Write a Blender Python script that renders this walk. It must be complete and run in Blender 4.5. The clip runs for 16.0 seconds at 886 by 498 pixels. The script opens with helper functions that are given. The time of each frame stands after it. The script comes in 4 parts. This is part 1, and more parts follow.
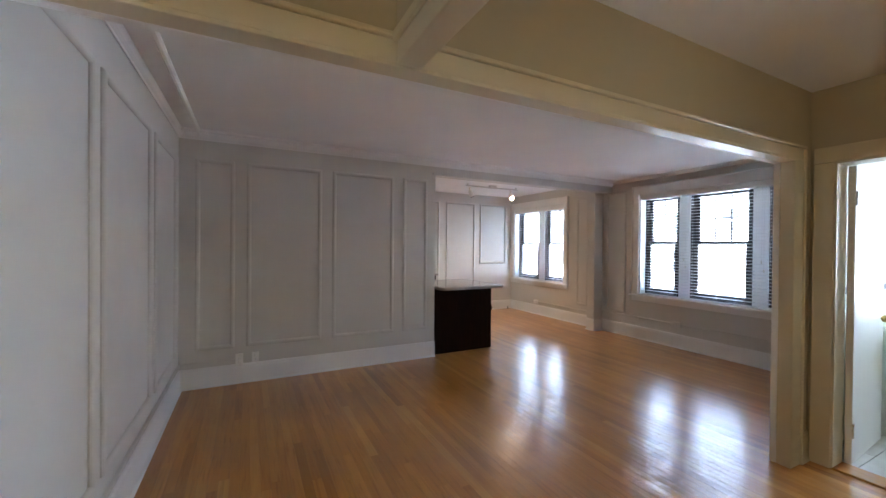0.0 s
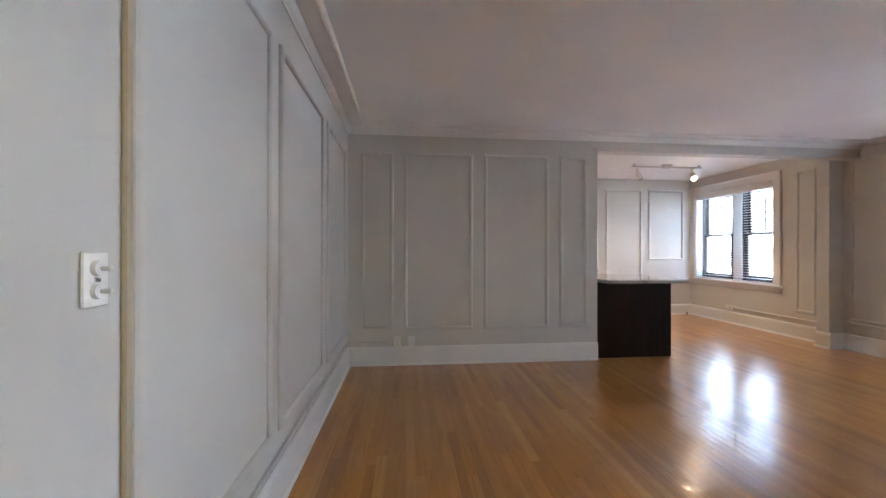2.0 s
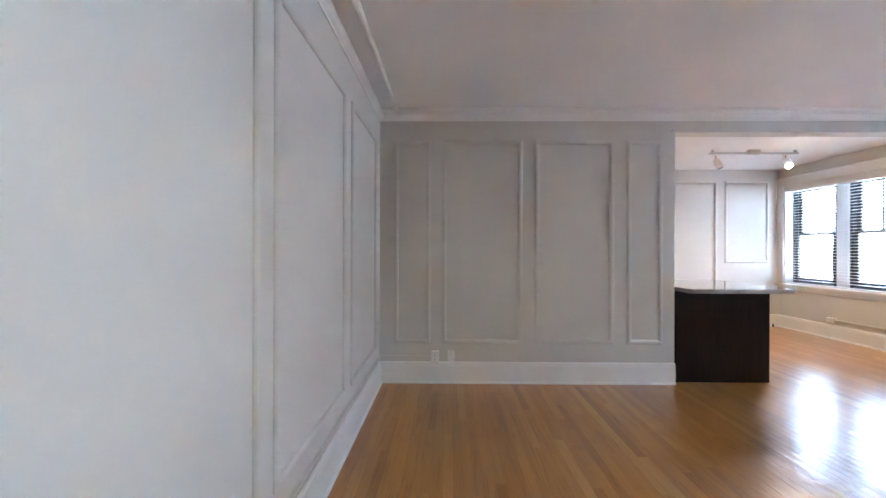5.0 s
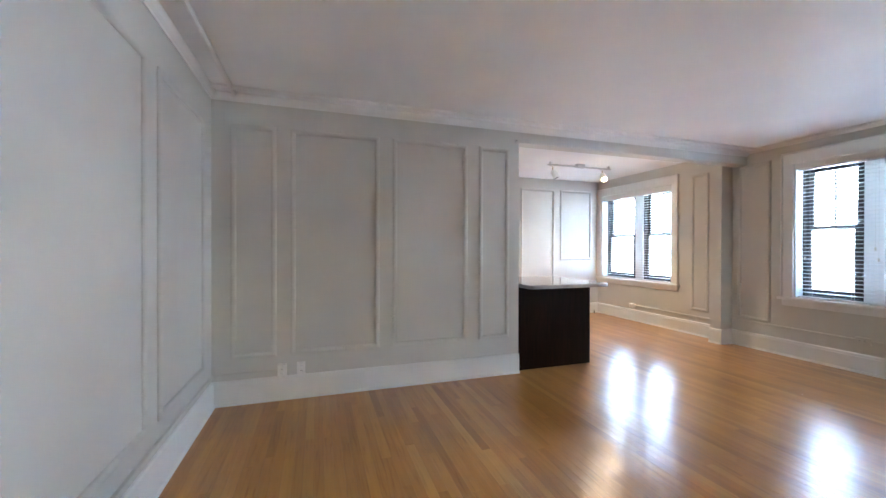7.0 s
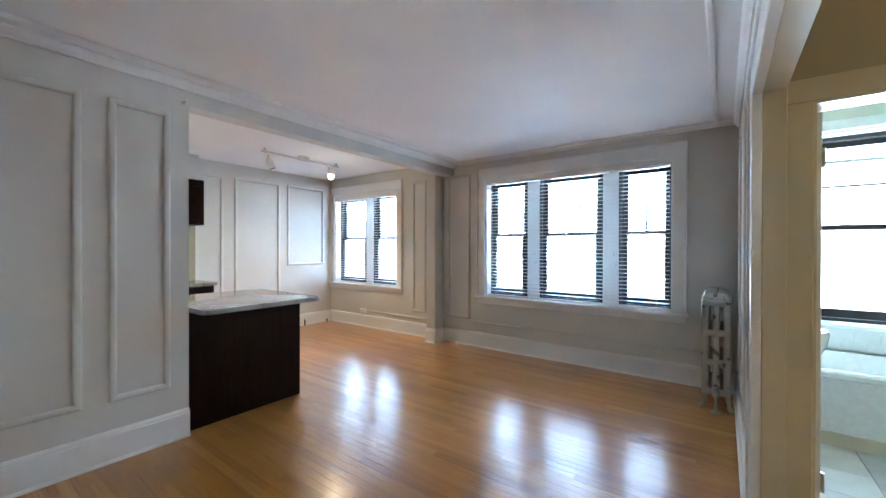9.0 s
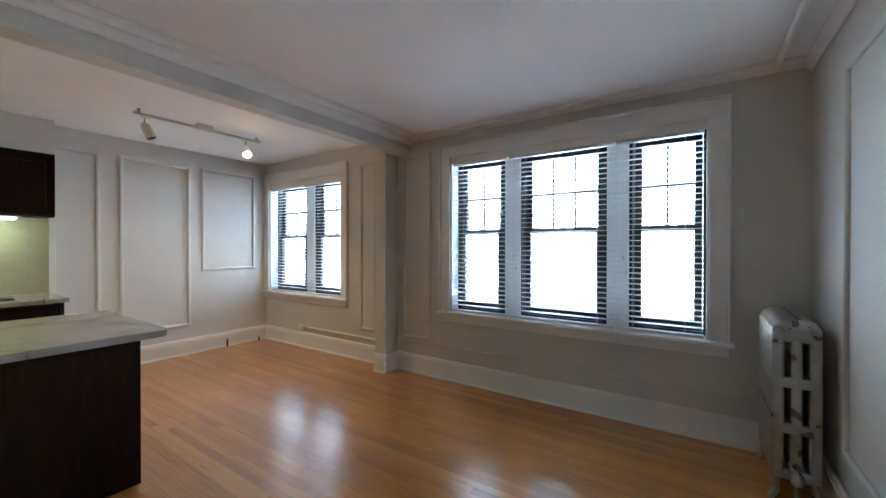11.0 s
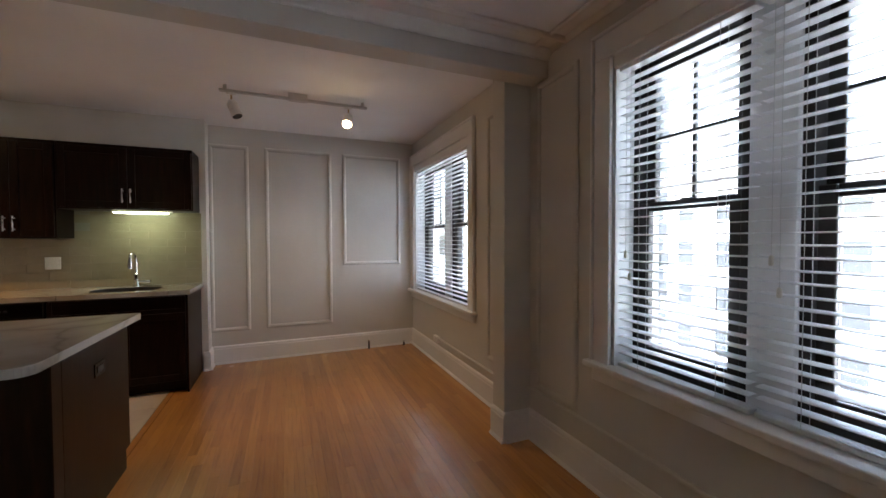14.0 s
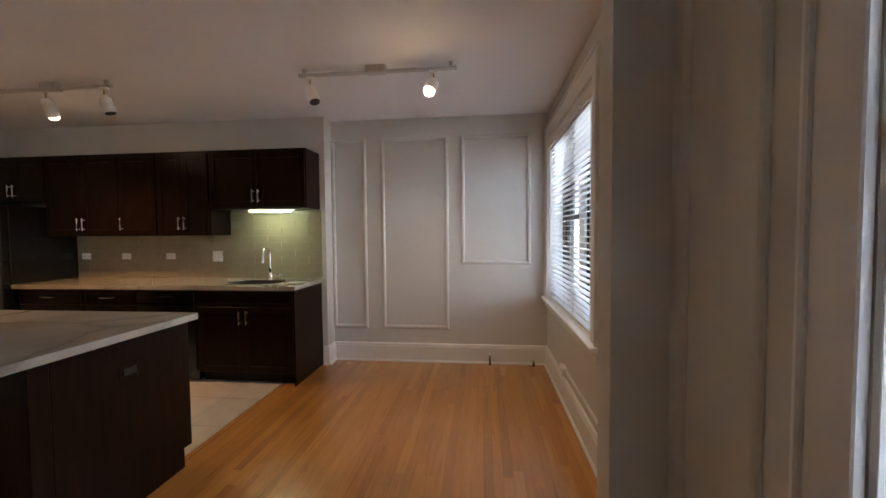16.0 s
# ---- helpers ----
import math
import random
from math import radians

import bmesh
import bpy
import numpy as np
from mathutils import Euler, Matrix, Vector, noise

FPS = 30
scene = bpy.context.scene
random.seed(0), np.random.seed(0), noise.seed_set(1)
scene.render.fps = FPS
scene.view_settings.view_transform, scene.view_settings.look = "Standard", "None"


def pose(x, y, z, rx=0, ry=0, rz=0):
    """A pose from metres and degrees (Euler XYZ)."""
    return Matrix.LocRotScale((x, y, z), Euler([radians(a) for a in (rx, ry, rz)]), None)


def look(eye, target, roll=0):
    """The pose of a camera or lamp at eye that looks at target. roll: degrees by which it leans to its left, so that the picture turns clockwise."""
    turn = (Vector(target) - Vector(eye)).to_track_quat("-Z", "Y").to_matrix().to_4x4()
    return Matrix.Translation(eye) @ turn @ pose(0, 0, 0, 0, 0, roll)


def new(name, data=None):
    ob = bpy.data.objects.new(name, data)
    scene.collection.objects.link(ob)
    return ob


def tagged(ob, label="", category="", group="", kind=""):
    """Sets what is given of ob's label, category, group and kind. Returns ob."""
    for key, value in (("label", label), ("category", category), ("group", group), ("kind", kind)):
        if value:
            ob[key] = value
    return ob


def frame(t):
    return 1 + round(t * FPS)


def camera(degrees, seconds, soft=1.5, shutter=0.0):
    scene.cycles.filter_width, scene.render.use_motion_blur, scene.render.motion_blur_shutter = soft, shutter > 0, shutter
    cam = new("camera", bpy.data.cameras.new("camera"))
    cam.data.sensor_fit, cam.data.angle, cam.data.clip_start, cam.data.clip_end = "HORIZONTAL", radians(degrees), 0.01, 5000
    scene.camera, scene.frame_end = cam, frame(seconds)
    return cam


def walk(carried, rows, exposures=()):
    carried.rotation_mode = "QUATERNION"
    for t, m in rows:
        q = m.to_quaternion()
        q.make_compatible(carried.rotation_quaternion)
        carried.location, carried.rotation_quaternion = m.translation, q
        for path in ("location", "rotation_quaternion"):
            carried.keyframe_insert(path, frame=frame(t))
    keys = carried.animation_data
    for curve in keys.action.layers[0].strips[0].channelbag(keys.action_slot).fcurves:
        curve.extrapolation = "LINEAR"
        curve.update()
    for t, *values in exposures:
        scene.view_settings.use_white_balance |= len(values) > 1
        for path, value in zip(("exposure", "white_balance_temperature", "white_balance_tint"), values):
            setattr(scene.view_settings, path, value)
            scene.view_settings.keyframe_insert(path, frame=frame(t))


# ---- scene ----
cam = camera(98.6, 16.0)
PATH = [
    (0, (0.611, 0.457, 1.457), (1.522, 2.237, 1.441), 0.5),
    (0.5, (0.652, 0.452, 1.36), (1.42, 2.299, 1.343), 0.3),
    (1, (0.584, 0.601, 1.261), (1.134, 2.523, 1.257), 0.4),
    (1.5, (0.678, 0.644, 1.254), (1.003, 2.617, 1.252), 0.1),
    (2, (0.631, 0.806, 1.256), (0.821, 2.797, 1.259), 0.1),
    (2.5, (0.702, 0.805, 1.257), (0.7, 2.805, 1.259), 0.2),
    (3, (0.699, 0.972, 1.267), (0.567, 2.968, 1.268), -0.0),
    (5.5, (0.644, 1.348, 1.287), (0.725, 3.347, 1.286), 0.3),
    (6, (0.657, 1.352, 1.309), (0.938, 3.332, 1.309), 0.2),
    (6.5, (0.689, 1.359, 1.309), (1.147, 3.306, 1.306), 0.2),
    (7, (0.819, 1.466, 1.3), (1.445, 3.366, 1.292), 0.1),
    (7.5, (0.968, 1.557, 1.33), (1.844, 3.354, 1.322), 0.1),
    (8, (1.15, 1.645, 1.353), (2.327, 3.262, 1.342), 0.1),
    (8.5, (1.429, 1.75, 1.36), (2.859, 3.147, 1.354), 0.1),
    (9, (1.67, 1.853, 1.367), (3.282, 3.038, 1.359), 0.1),
    (9.5, (1.968, 1.921, 1.374), (3.647, 3.007, 1.365), 0.0),
    (12, (3.444, 2.637, 1.385), (5.053, 3.824, 1.368), 0.2),
    (12.5, (3.723, 2.724, 1.398), (5.158, 4.116, 1.371), 0.1),
    (13, (4.022, 2.784, 1.395), (5.209, 4.393, 1.367), -0.1),
    (13.5, (4.344, 2.878, 1.351), (5.333, 4.615, 1.314), -0.0),
    (14, (4.641, 2.982, 1.369), (5.407, 4.829, 1.319), -0.2),
    (14.5, (4.957, 3.07, 1.371), (5.428, 5.013, 1.314), -0.3),
    (15, (5.175, 3.239, 1.377), (5.375, 5.228, 1.307), -0.6),
    (15.5, (5.375, 3.458, 1.4), (5.365, 5.456, 1.323), -0.7),
    (16, (5.533, 3.739, 1.39), (5.324, 5.727, 1.308), -0.5),
]
EXPOSURES = [(0.0, 4.65, 5220, 9), (1.0, 4.59, 5300, 10), (1.5, 4.75, 5280, 9), (3.0, 4.94, 5080, 8), (5.5, 5.39, 5010, 6), (7.0, 5.42, 4920, 3), (8.0, 5.35, 4840, 1), (9.0, 5.11, 4780, 0), (9.5, 4.89, 4800, 0), (12.0, 4.14, 5400, 3), (14.5, 3.53, 5850, 10), (16.0, 3.79, 5850, 9)]
walk(cam, [(t, look(eye, target, roll)) for t, eye, target, roll in PATH], EXPOSURES)

# ---- light: an overcast sky through the windows, the lamps of the kitchen ----
world = bpy.data.worlds.new("overcast_sky")
scene.world = world
world.use_nodes = True
wn, wl = world.node_tree.nodes, world.node_tree.links
sky = wn.new("ShaderNodeTexSky")
sky.sky_type = "NISHITA"
sky.sun_disc = False
sky.sun_elevation, sky.sun_rotation = radians(44), radians(270)
sky.dust_density, sky.air_density, sky.ozone_density = 4.0, 1.0, 1.0
wn["Background"].inputs["Strength"].default_value = 0.15
pale = wn.new("ShaderNodeHueSaturation")
pale.inputs["Saturation"].default_value = 0.45
wl.new(sky.outputs["Color"], pale.inputs["Color"])
wl.new(pale.outputs["Color"], wn["Background"].inputs["Color"])

SUN = 0.8
sun = new("sun", bpy.data.lights.new("sun", "SUN"))
sun.data.energy, sun.data.angle, sun.data.color = SUN, radians(12), (1.0, 0.985, 0.97)
sun.matrix_world = look((-40, 8, 40), (0, 0, 0))

# daylight of the frosted bathroom window
day = new("bath_window_light", bpy.data.lights.new("bath_window_light", "AREA"))
day.data.shape, day.data.size, day.data.size_y, day.data.energy, day.data.color = "RECTANGLE", 0.74, 1.5, 1.1, (0.93, 1.0, 0.97)
day.matrix_world = look((6.20 + 0.36, 1.04, 1.52), (4.5, 1.04, 1.0))


# ---- materials ----
def material(name):
    m = bpy.data.materials.new(name)
    m.use_nodes = True
    return m, m.node_tree.nodes, m.node_tree.links, m.node_tree.nodes["Principled BSDF"]


def ramp(nodes, links, source, stops):
    r = nodes.new("ShaderNodeValToRGB")
    while len(r.color_ramp.elements) < len(stops):
        r.color_ramp.elements.new(0.5)
    for e, (at, colour) in zip(r.color_ramp.elements, stops):
        e.position, e.color = at, (*colour, 1)
    links.new(source, r.inputs["Fac"])
    return r.outputs["Color"]


def bump(nodes, links, bsdf, height, strength, distance, under=None):
    b = nodes.new("ShaderNodeBump")
    b.inputs["Strength"].default_value, b.inputs["Distance"].default_value = strength, distance
    links.new(height, b.inputs["Height"])
    if under:
        links.new(under, b.inputs["Normal"])
    links.new(b.outputs["Normal"], bsdf.inputs["Normal"])
    return b.outputs["Normal"]


def noise_at(nodes, links, scale, detail=3.0, stretch=(1, 1, 1), coords="Object"):
    c = nodes.new("ShaderNodeTexCoord")
    mp = nodes.new("ShaderNodeMapping")
    mp.inputs["Scale"].default_value = stretch
    n = nodes.new("ShaderNodeTexNoise")
    n.inputs["Scale"].default_value, n.inputs["Detail"].default_value = scale, detail
    links.new(c.outputs[coords], mp.inputs["Vector"])
    links.new(mp.outputs["Vector"], n.inputs["Vector"])
    return n.outputs["Fac"]


def paint(name, colour, rough=0.5, uneven=0.03, orange=0.15, swell=0.07, spec=0.5):
    """Rolled or brushed paint: faint patches, roller texture."""
    m, n, l, b = material(name)
    big = noise_at(n, l, 1.3, 4)
    fine = noise_at(n, l, 140, 2)
    wave = noise_at(n, l, 6, 3)
    b.inputs["Specular IOR Level"].default_value = spec
    lo = tuple(c * (1 - uneven) for c in colour)
    hi = tuple(min(1, c * (1 + uneven)) for c in colour)
    l.new(ramp(n, l, big, [(0.3, lo), (0.7, hi)]), b.inputs["Base Color"])
    rr = ramp(n, l, wave, [(0.3, (rough - 0.06,) * 3), (0.7, (rough + 0.08,) * 3)])
    l.new(rr, b.inputs["Roughness"])
    first = bump(n, l, b, wave, swell, 0.02)
    bump(n, l, b, fine, orange, 0.0008, first)
    return m


def plain(name, colour, rough=0.5, metal=0.0, coat=0.0, specks=0.05, scale=30):
    m, n, l, b = material(name)
    f = noise_at(n, l, scale, 3)
    lo = tuple(c * (1 - specks) for c in colour)
    hi = tuple(min(1, c * (1 + specks)) for c in colour)
    l.new(ramp(n, l, f, [(0.3, lo), (0.7, hi)]), b.inputs["Base Color"])
    b.inputs["Metallic"].default_value = metal
    rr = ramp(n, l, f, [(0.3, (max(0.02, rough - 0.04),) * 3), (0.7, (rough + 0.05,) * 3)])
    l.new(rr, b.inputs["Roughness"])
    b.inputs["Coat Weight"].default_value = coat
    return m


def oak(name, per_object):
    """Varnished strip oak, boards along y, each with its own tone."""
    m, n, l, b = material(name)
    if per_object:
        pick = n.new("ShaderNodeObjectInfo").outputs["Random"]
    else:
        pick = n.new("ShaderNodeNewGeometry").outputs["Random Per Island"]
    geo = n.new("ShaderNodeNewGeometry")
    shift = n.new("ShaderNodeVectorMath")
    shift.operation = "MULTIPLY_ADD"
    comb = n.new("ShaderNodeCombineXYZ")
    for k in range(3):
        l.new(pick, comb.inputs[k])
    shift.inputs[1].default_value = (7, 31, 13)
    l.new(comb.outputs[0], shift.inputs[0])
    l.new(geo.outputs["Position"], shift.inputs[2])
    mp = n.new("ShaderNodeMapping")
    mp.inputs["Scale"].default_value = (26, 1.3, 5)
    l.new(shift.outputs[0], mp.inputs["Vector"])
    grain = n.new("ShaderNodeTexNoise")
    grain.inputs["Scale"].default_value, grain.inputs["Detail"].default_value = 2.2, 7
    grain.inputs["Distortion"].default_value = 0.6
    l.new(mp.outputs[0], grain.inputs["Vector"])
    tone = ramp(n, l, pick, OAK_TONES)
    streak = ramp(n, l, grain.outputs["Fac"], [(0.28, (0.70, 0.60, 0.52)), (0.42, (0.92, 0.89, 0.86)), (0.6, (1, 1, 1))])
    mix = n.new("ShaderNodeMix")
    mix.data_type, mix.blend_type = "RGBA", "MULTIPLY"
    mix.inputs["Factor"].default_value = 0.85
    l.new(tone, mix.inputs["A"])
    l.new(streak, mix.inputs["B"])
    patch = n.new("ShaderNodeTexNoise")
    patch.inputs["Scale"].default_value, patch.inputs["Detail"].default_value = 0.9, 3
    l.new(geo.outputs["Position"], patch.inputs["Vector"])
    worn = ramp(n, l, patch.outputs["Fac"], [(0.34, (0.82, 0.79, 0.74)), (0.62, (1, 1, 1))])
    mix2 = n.new("ShaderNodeMix")
    mix2.data_type, mix2.blend_type = "RGBA", "MULTIPLY"
    mix2.inputs["Factor"].default_value = 1.0
    l.new(mix.outputs["Result"], mix2.inputs["A"])
    l.new(worn, mix2.inputs["B"])
    l.new(mix2.outputs["Result"], b.inputs["Base Color"])
    b.inputs["Roughness"].default_value = 0.30
    b.inputs["Coat Weight"].default_value = 0.9
    b.inputs["Coat IOR"].default_value = 1.5
    scuff = n.new("ShaderNodeTexNoise")
    scuff.inputs["Scale"].default_value, scuff.inputs["Detail"].default_value = 5, 5
    l.new(geo.outputs["Position"], scuff.inputs["Vector"])
    l.new(ramp(n, l, scuff.outputs["Fac"], [(0.32, (0.11,) * 3), (0.55, (0.17,) * 3), (0.75, (0.28,) * 3)]), b.inputs["Coat Roughness"])
    wavy = n.new("ShaderNodeTexNoise")
    wavy.inputs["Scale"].default_value, wavy.inputs["Detail"].default_value = 7, 3
    wmp = n.new("ShaderNodeMapping")
    wmp.inputs["Scale"].default_value = (2.2, 0.7, 1)
    l.new(shift.outputs[0], wmp.inputs["Vector"])
    l.new(wmp.outputs[0], wavy.inputs["Vector"])
    swell = bump(n, l, b, wavy.outputs["Fac"], 0.24, 0.02)
    ripple = n.new("ShaderNodeTexNoise")
    ripple.inputs["Scale"].default_value, ripple.inputs["Detail"].default_value = 34, 4
    rmp = n.new("ShaderNodeMapping")
    rmp.inputs["Scale"].default_value = (1.0, 0.55, 1)
    l.new(geo.outputs["Position"], rmp.inputs["Vector"])
    l.new(rmp.outputs[0], ripple.inputs["Vector"])
    first = bump(n, l, b, ripple.outputs["Fac"], 0.12, 0.004, swell)
    l.new(first, b.inputs["Coat Normal"])
    bump(n, l, b, grain.outputs["Fac"], 0.12, 0.001, first)
    return m


OAK_TONES = [(0.0, (0.42, 0.176, 0.034)), (0.12, (0.505, 0.222, 0.043)), (0.6, (0.56, 0.254, 0.052)), (0.9, (0.605, 0.286, 0.064)), (1.0, (0.66, 0.34, 0.09))]


def dark_wood(name):
    """Espresso-stained maple with a satin lacquer."""
    m, n, l, b = material(name)
    g = noise_at(n, l, 3, 6, (14, 14, 1.2))
    l.new(ramp(n, l, g, [(0.25, (0.0055, 0.0025, 0.0017)), (0.6, (0.013, 0.0048, 0.0026)), (0.85, (0.025, 0.0088, 0.0042))]), b.inputs["Base Color"])
    b.inputs["Roughness"].default_value = 0.33
    b.inputs["Specular IOR Level"].default_value = 0.15
    bump(n, l, b, g, 0.12, 0.001)
    return m


def marble(name, base, vein, scale=2.0):
    m, n, l, b = material(name)
    c = n.new("ShaderNodeTexCoord")
    w = n.new("ShaderNodeTexNoise")
    w.inputs["Scale"].default_value, w.inputs["Detail"].default_value = scale * 0.7, 6
    l.new(c.outputs["Object"], w.inputs["Vector"])
    add = n.new("ShaderNodeVectorMath")
    add.operation = "MULTIPLY_ADD"
    add.inputs[1].default_value = (0.9, 0.9, 0.9)
    l.new(w.outputs["Color"], add.inputs[0])
    l.new(c.outputs["Object"], add.inputs[2])
    v = n.new("ShaderNodeTexVoronoi")
    v.feature = "DISTANCE_TO_EDGE"
    v.inputs["Scale"].default_value = scale
    l.new(add.outputs[0], v.inputs["Vector"])
    cloud = noise_at(n, l, scale * 2.5, 5)
    veins = ramp(n, l, v.outputs["Distance"], [(0.0, vein), (0.022, tuple((a * 2 + d) / 3 for a, d in zip(base, vein))), (0.09, base)])
    fog = ramp(n, l, cloud, [(0.3, (0.82, 0.81, 0.80)), (0.6, (1, 1, 1))])
    mix = n.new("ShaderNodeMix")
    mix.data_type, mix.blend_type = "RGBA", "MULTIPLY"
    mix.inputs["Factor"].default_value = 1.0
    l.new(veins, mix.inputs["A"])
    l.new(fog, mix.inputs["B"])
    l.new(mix.outputs["Result"], b.inputs["Base Color"])
    b.inputs["Roughness"].default_value = 0.06
    return m


def pane_glass(name):
    m, n, l, b = material(name)
    b.inputs["Base Color"].default_value = (0.96, 0.98, 0.97, 1)
    b.inputs["Transmission Weight"].default_value = 1.0
    b.inputs["Roughness"].default_value = 0.0
    b.inputs["IOR"].default_value = 1.1
    return m


def glowing(name, colour, strength):
    m, n, l, b = material(name)
    b.inputs["Base Color"].default_value = (*colour, 1)
    b.inputs["Emission Color"].default_value = (*colour, 1)
    b.inputs["Emission Strength"].default_value = strength
    return m


def tile_mat(name, colour, rough, vary=0.08):
    m, n, l, b = material(name)
    pick = n.new("ShaderNodeObjectInfo").outputs["Random"]
    tone = ramp(n, l, pick, [(0.0, tuple(c * (1 - vary) for c in colour)), (1.0, tuple(min(1, c * (1 + vary)) for c in colour))])
    f = noise_at(n, l, 9, 4)
    fog = ramp(n, l, f, [(0.3, (0.90,) * 3), (0.65, (1, 1, 1))])
    mix = n.new("ShaderNodeMix")
    mix.data_type, mix.blend_type = "RGBA", "MULTIPLY"
    mix.inputs["Factor"].default_value = 1.0
    l.new(tone, mix.inputs["A"])
    l.new(fog, mix.inputs["B"])
    l.new(mix.outputs["Result"], b.inputs["Base Color"])
    b.inputs["Roughness"].default_value = rough
    return m


WALL = paint("greige_wall_paint", (0.665, 0.652, 0.61), 0.58, spec=0.3)
CEIL = paint("ceiling_paint", (0.89, 0.89, 0.89), 0.65, spec=0.3)
TRIM = paint("white_trim_paint", (0.85, 0.845, 0.83), 0.46, 0.03, 0.05, 0.03, 0.38)
CREAM = paint("cream_trim_paint", (0.64, 0.575, 0.42), 0.34, 0.03, 0.05, 0.03)
TAN = paint("tan_hall_paint", (0.47, 0.41, 0.285), 0.5)
BATHWALL = paint("pale_green_bath_paint", (0.70, 0.71, 0.60), 0.45)
OAK_PIECE = oak("varnished_oak_board", True)
OAK_JOINED = oak("varnished_oak_boards", False)
SUBFLOOR = plain("dark_joint_wood", (0.20, 0.085, 0.022), 0.6)
ESPRESSO = dark_wood("espresso_cabinet_wood")
BLACK = plain("black_enamel", (0.004, 0.004, 0.0045), 0.22)
STONE = marble("white_marble_counter", (0.44, 0.415, 0.38), (0.31, 0.285, 0.26), 1.25)
BATHSTONE = tile_mat("white_marble_floor_tile", (0.72, 0.71, 0.68), 0.2)
KTILE = tile_mat("pale_beige_floor_tile", (0.60, 0.55, 0.47), 0.35)
SPLASH = tile_mat("greige_glass_tile", (0.36, 0.315, 0.22), 0.14, 0.025)
SUBWAY = tile_mat("white_glazed_tile", (0.78, 0.79, 0.75), 0.12, 0.02)
SPLASH_JOINT = plain("greige_tile_joint", (0.33, 0.31, 0.245), 0.7)
GROUT = plain("grey_grout", (0.39, 0.37, 0.31), 0.8)
SASH = plain("dark_brown_window_paint", (0.018, 0.013, 0.011), 0.35)
GLASS = pane_glass("window_glass")
SLAT = plain("white_blind_slat", (0.83, 0.835, 0.84), 0.35)
CORD = plain("white_cord", (0.7, 0.7, 0.68), 0.8)
TASSEL = plain("cream_plastic_tassel", (0.70, 0.66, 0.56), 0.5)
PLATE = plain("white_plastic_plate", (0.86, 0.85, 0.82), 0.3)
SLOT = plain("dark_slot", (0.03, 0.03, 0.03), 0.5)
CHROME = plain("polished_chrome", (0.80, 0.80, 0.80), 0.08, 1.0)
NICKEL = plain("brushed_nickel", (0.62, 0.61, 0.58), 0.28, 1.0)
BRASS = plain("aged_brass", (0.50, 0.36, 0.14), 0.35, 1.0)
STEEL = plain("stainless_steel", (0.13, 0.125, 0.12), 0.45, 1.0)
RADPAINT = plain("silver_radiator_paint", (0.40, 0.385, 0.355), 0.30, 0.6, specks=0.12, scale=14)
ENAMEL = plain("white_enamel", (0.80, 0.80, 0.78), 0.12, 0, 0.5)
TRACKGREY = plain("white_track_metal", (0.58, 0.57, 0.55), 0.4)
BULB = glowing("warm_bulb", (1.0, 0.66, 0.33), 6.0)
# bulb glow copied at half strength for the second track, same shade depth
BULB_DIM = glowing("warm_bulb_weaker", (1.0, 0.66, 0.33), 3.0)
TUBE = glowing("undercabinet_tube", (0.93, 1.0, 0.58), 1.5)
FACADE = paint("pale_stone_facade", (0.65, 0.65, 0.65), 0.8, 0.05)
FACADE_GLASS = plain("far_window_glass", (0.045, 0.05, 0.058), 0.6)
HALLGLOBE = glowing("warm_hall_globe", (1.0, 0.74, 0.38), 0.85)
BRICK = plain("grey_stone_quoin", (0.30, 0.30, 0.31), 0.8, specks=0.2, scale=9)
# unseen ground, colour raised to throw more daylight up onto the ceilings
PALE_GROUND = plain("pale_bounce_ground", (0.42, 0.42, 0.41), 0.9)


# ---- mesh helpers ----
def box(bm, x0, x1, y0, y1, z0, z1):
    v = [bm.verts.new((x, y, z)) for x in (x0, x1) for y in (y0, y1) for z in (z0, z1)]
    for f in ((0, 1, 3, 2), (4, 6, 7, 5), (0, 4, 5, 1), (2, 3, 7, 6), (0, 2, 6, 4), (1, 5, 7, 3)):
        bm.faces.new([v[i] for i in f])


def boxes(*lots, soft=0.0, segments=1):
    bm = bmesh.new()
    for b in lots:
        box(bm, *b)
    if soft:
        bmesh.ops.bevel(bm, geom=list(bm.edges), offset=soft, segments=segments, affect="EDGES", profile=0.6)
    return bm


def rod(bm, a, b, r0, r1=None, sides=12):
    """A round bar from a to b."""
    a, b = Vector(a), Vector(b)
    r1 = r0 if r1 is None else r1
    turn = (b - a).to_track_quat("Z", "Y").to_matrix()
    rings = []
    for p, r in ((a, r0), (b, r1)):
        rings.append([bm.verts.new(p + turn @ Vector((r * math.cos(2 * math.pi * i / sides), r * math.sin(2 * math.pi * i / sides), 0))) for i in range(sides)])
    for i in range(sides):
        bm.faces.new((rings[0][i], rings[0][(i + 1) % sides], rings[1][(i + 1) % sides], rings[1][i]))
    bm.faces.new(rings[0][::-1])
    bm.faces.new(rings[1])


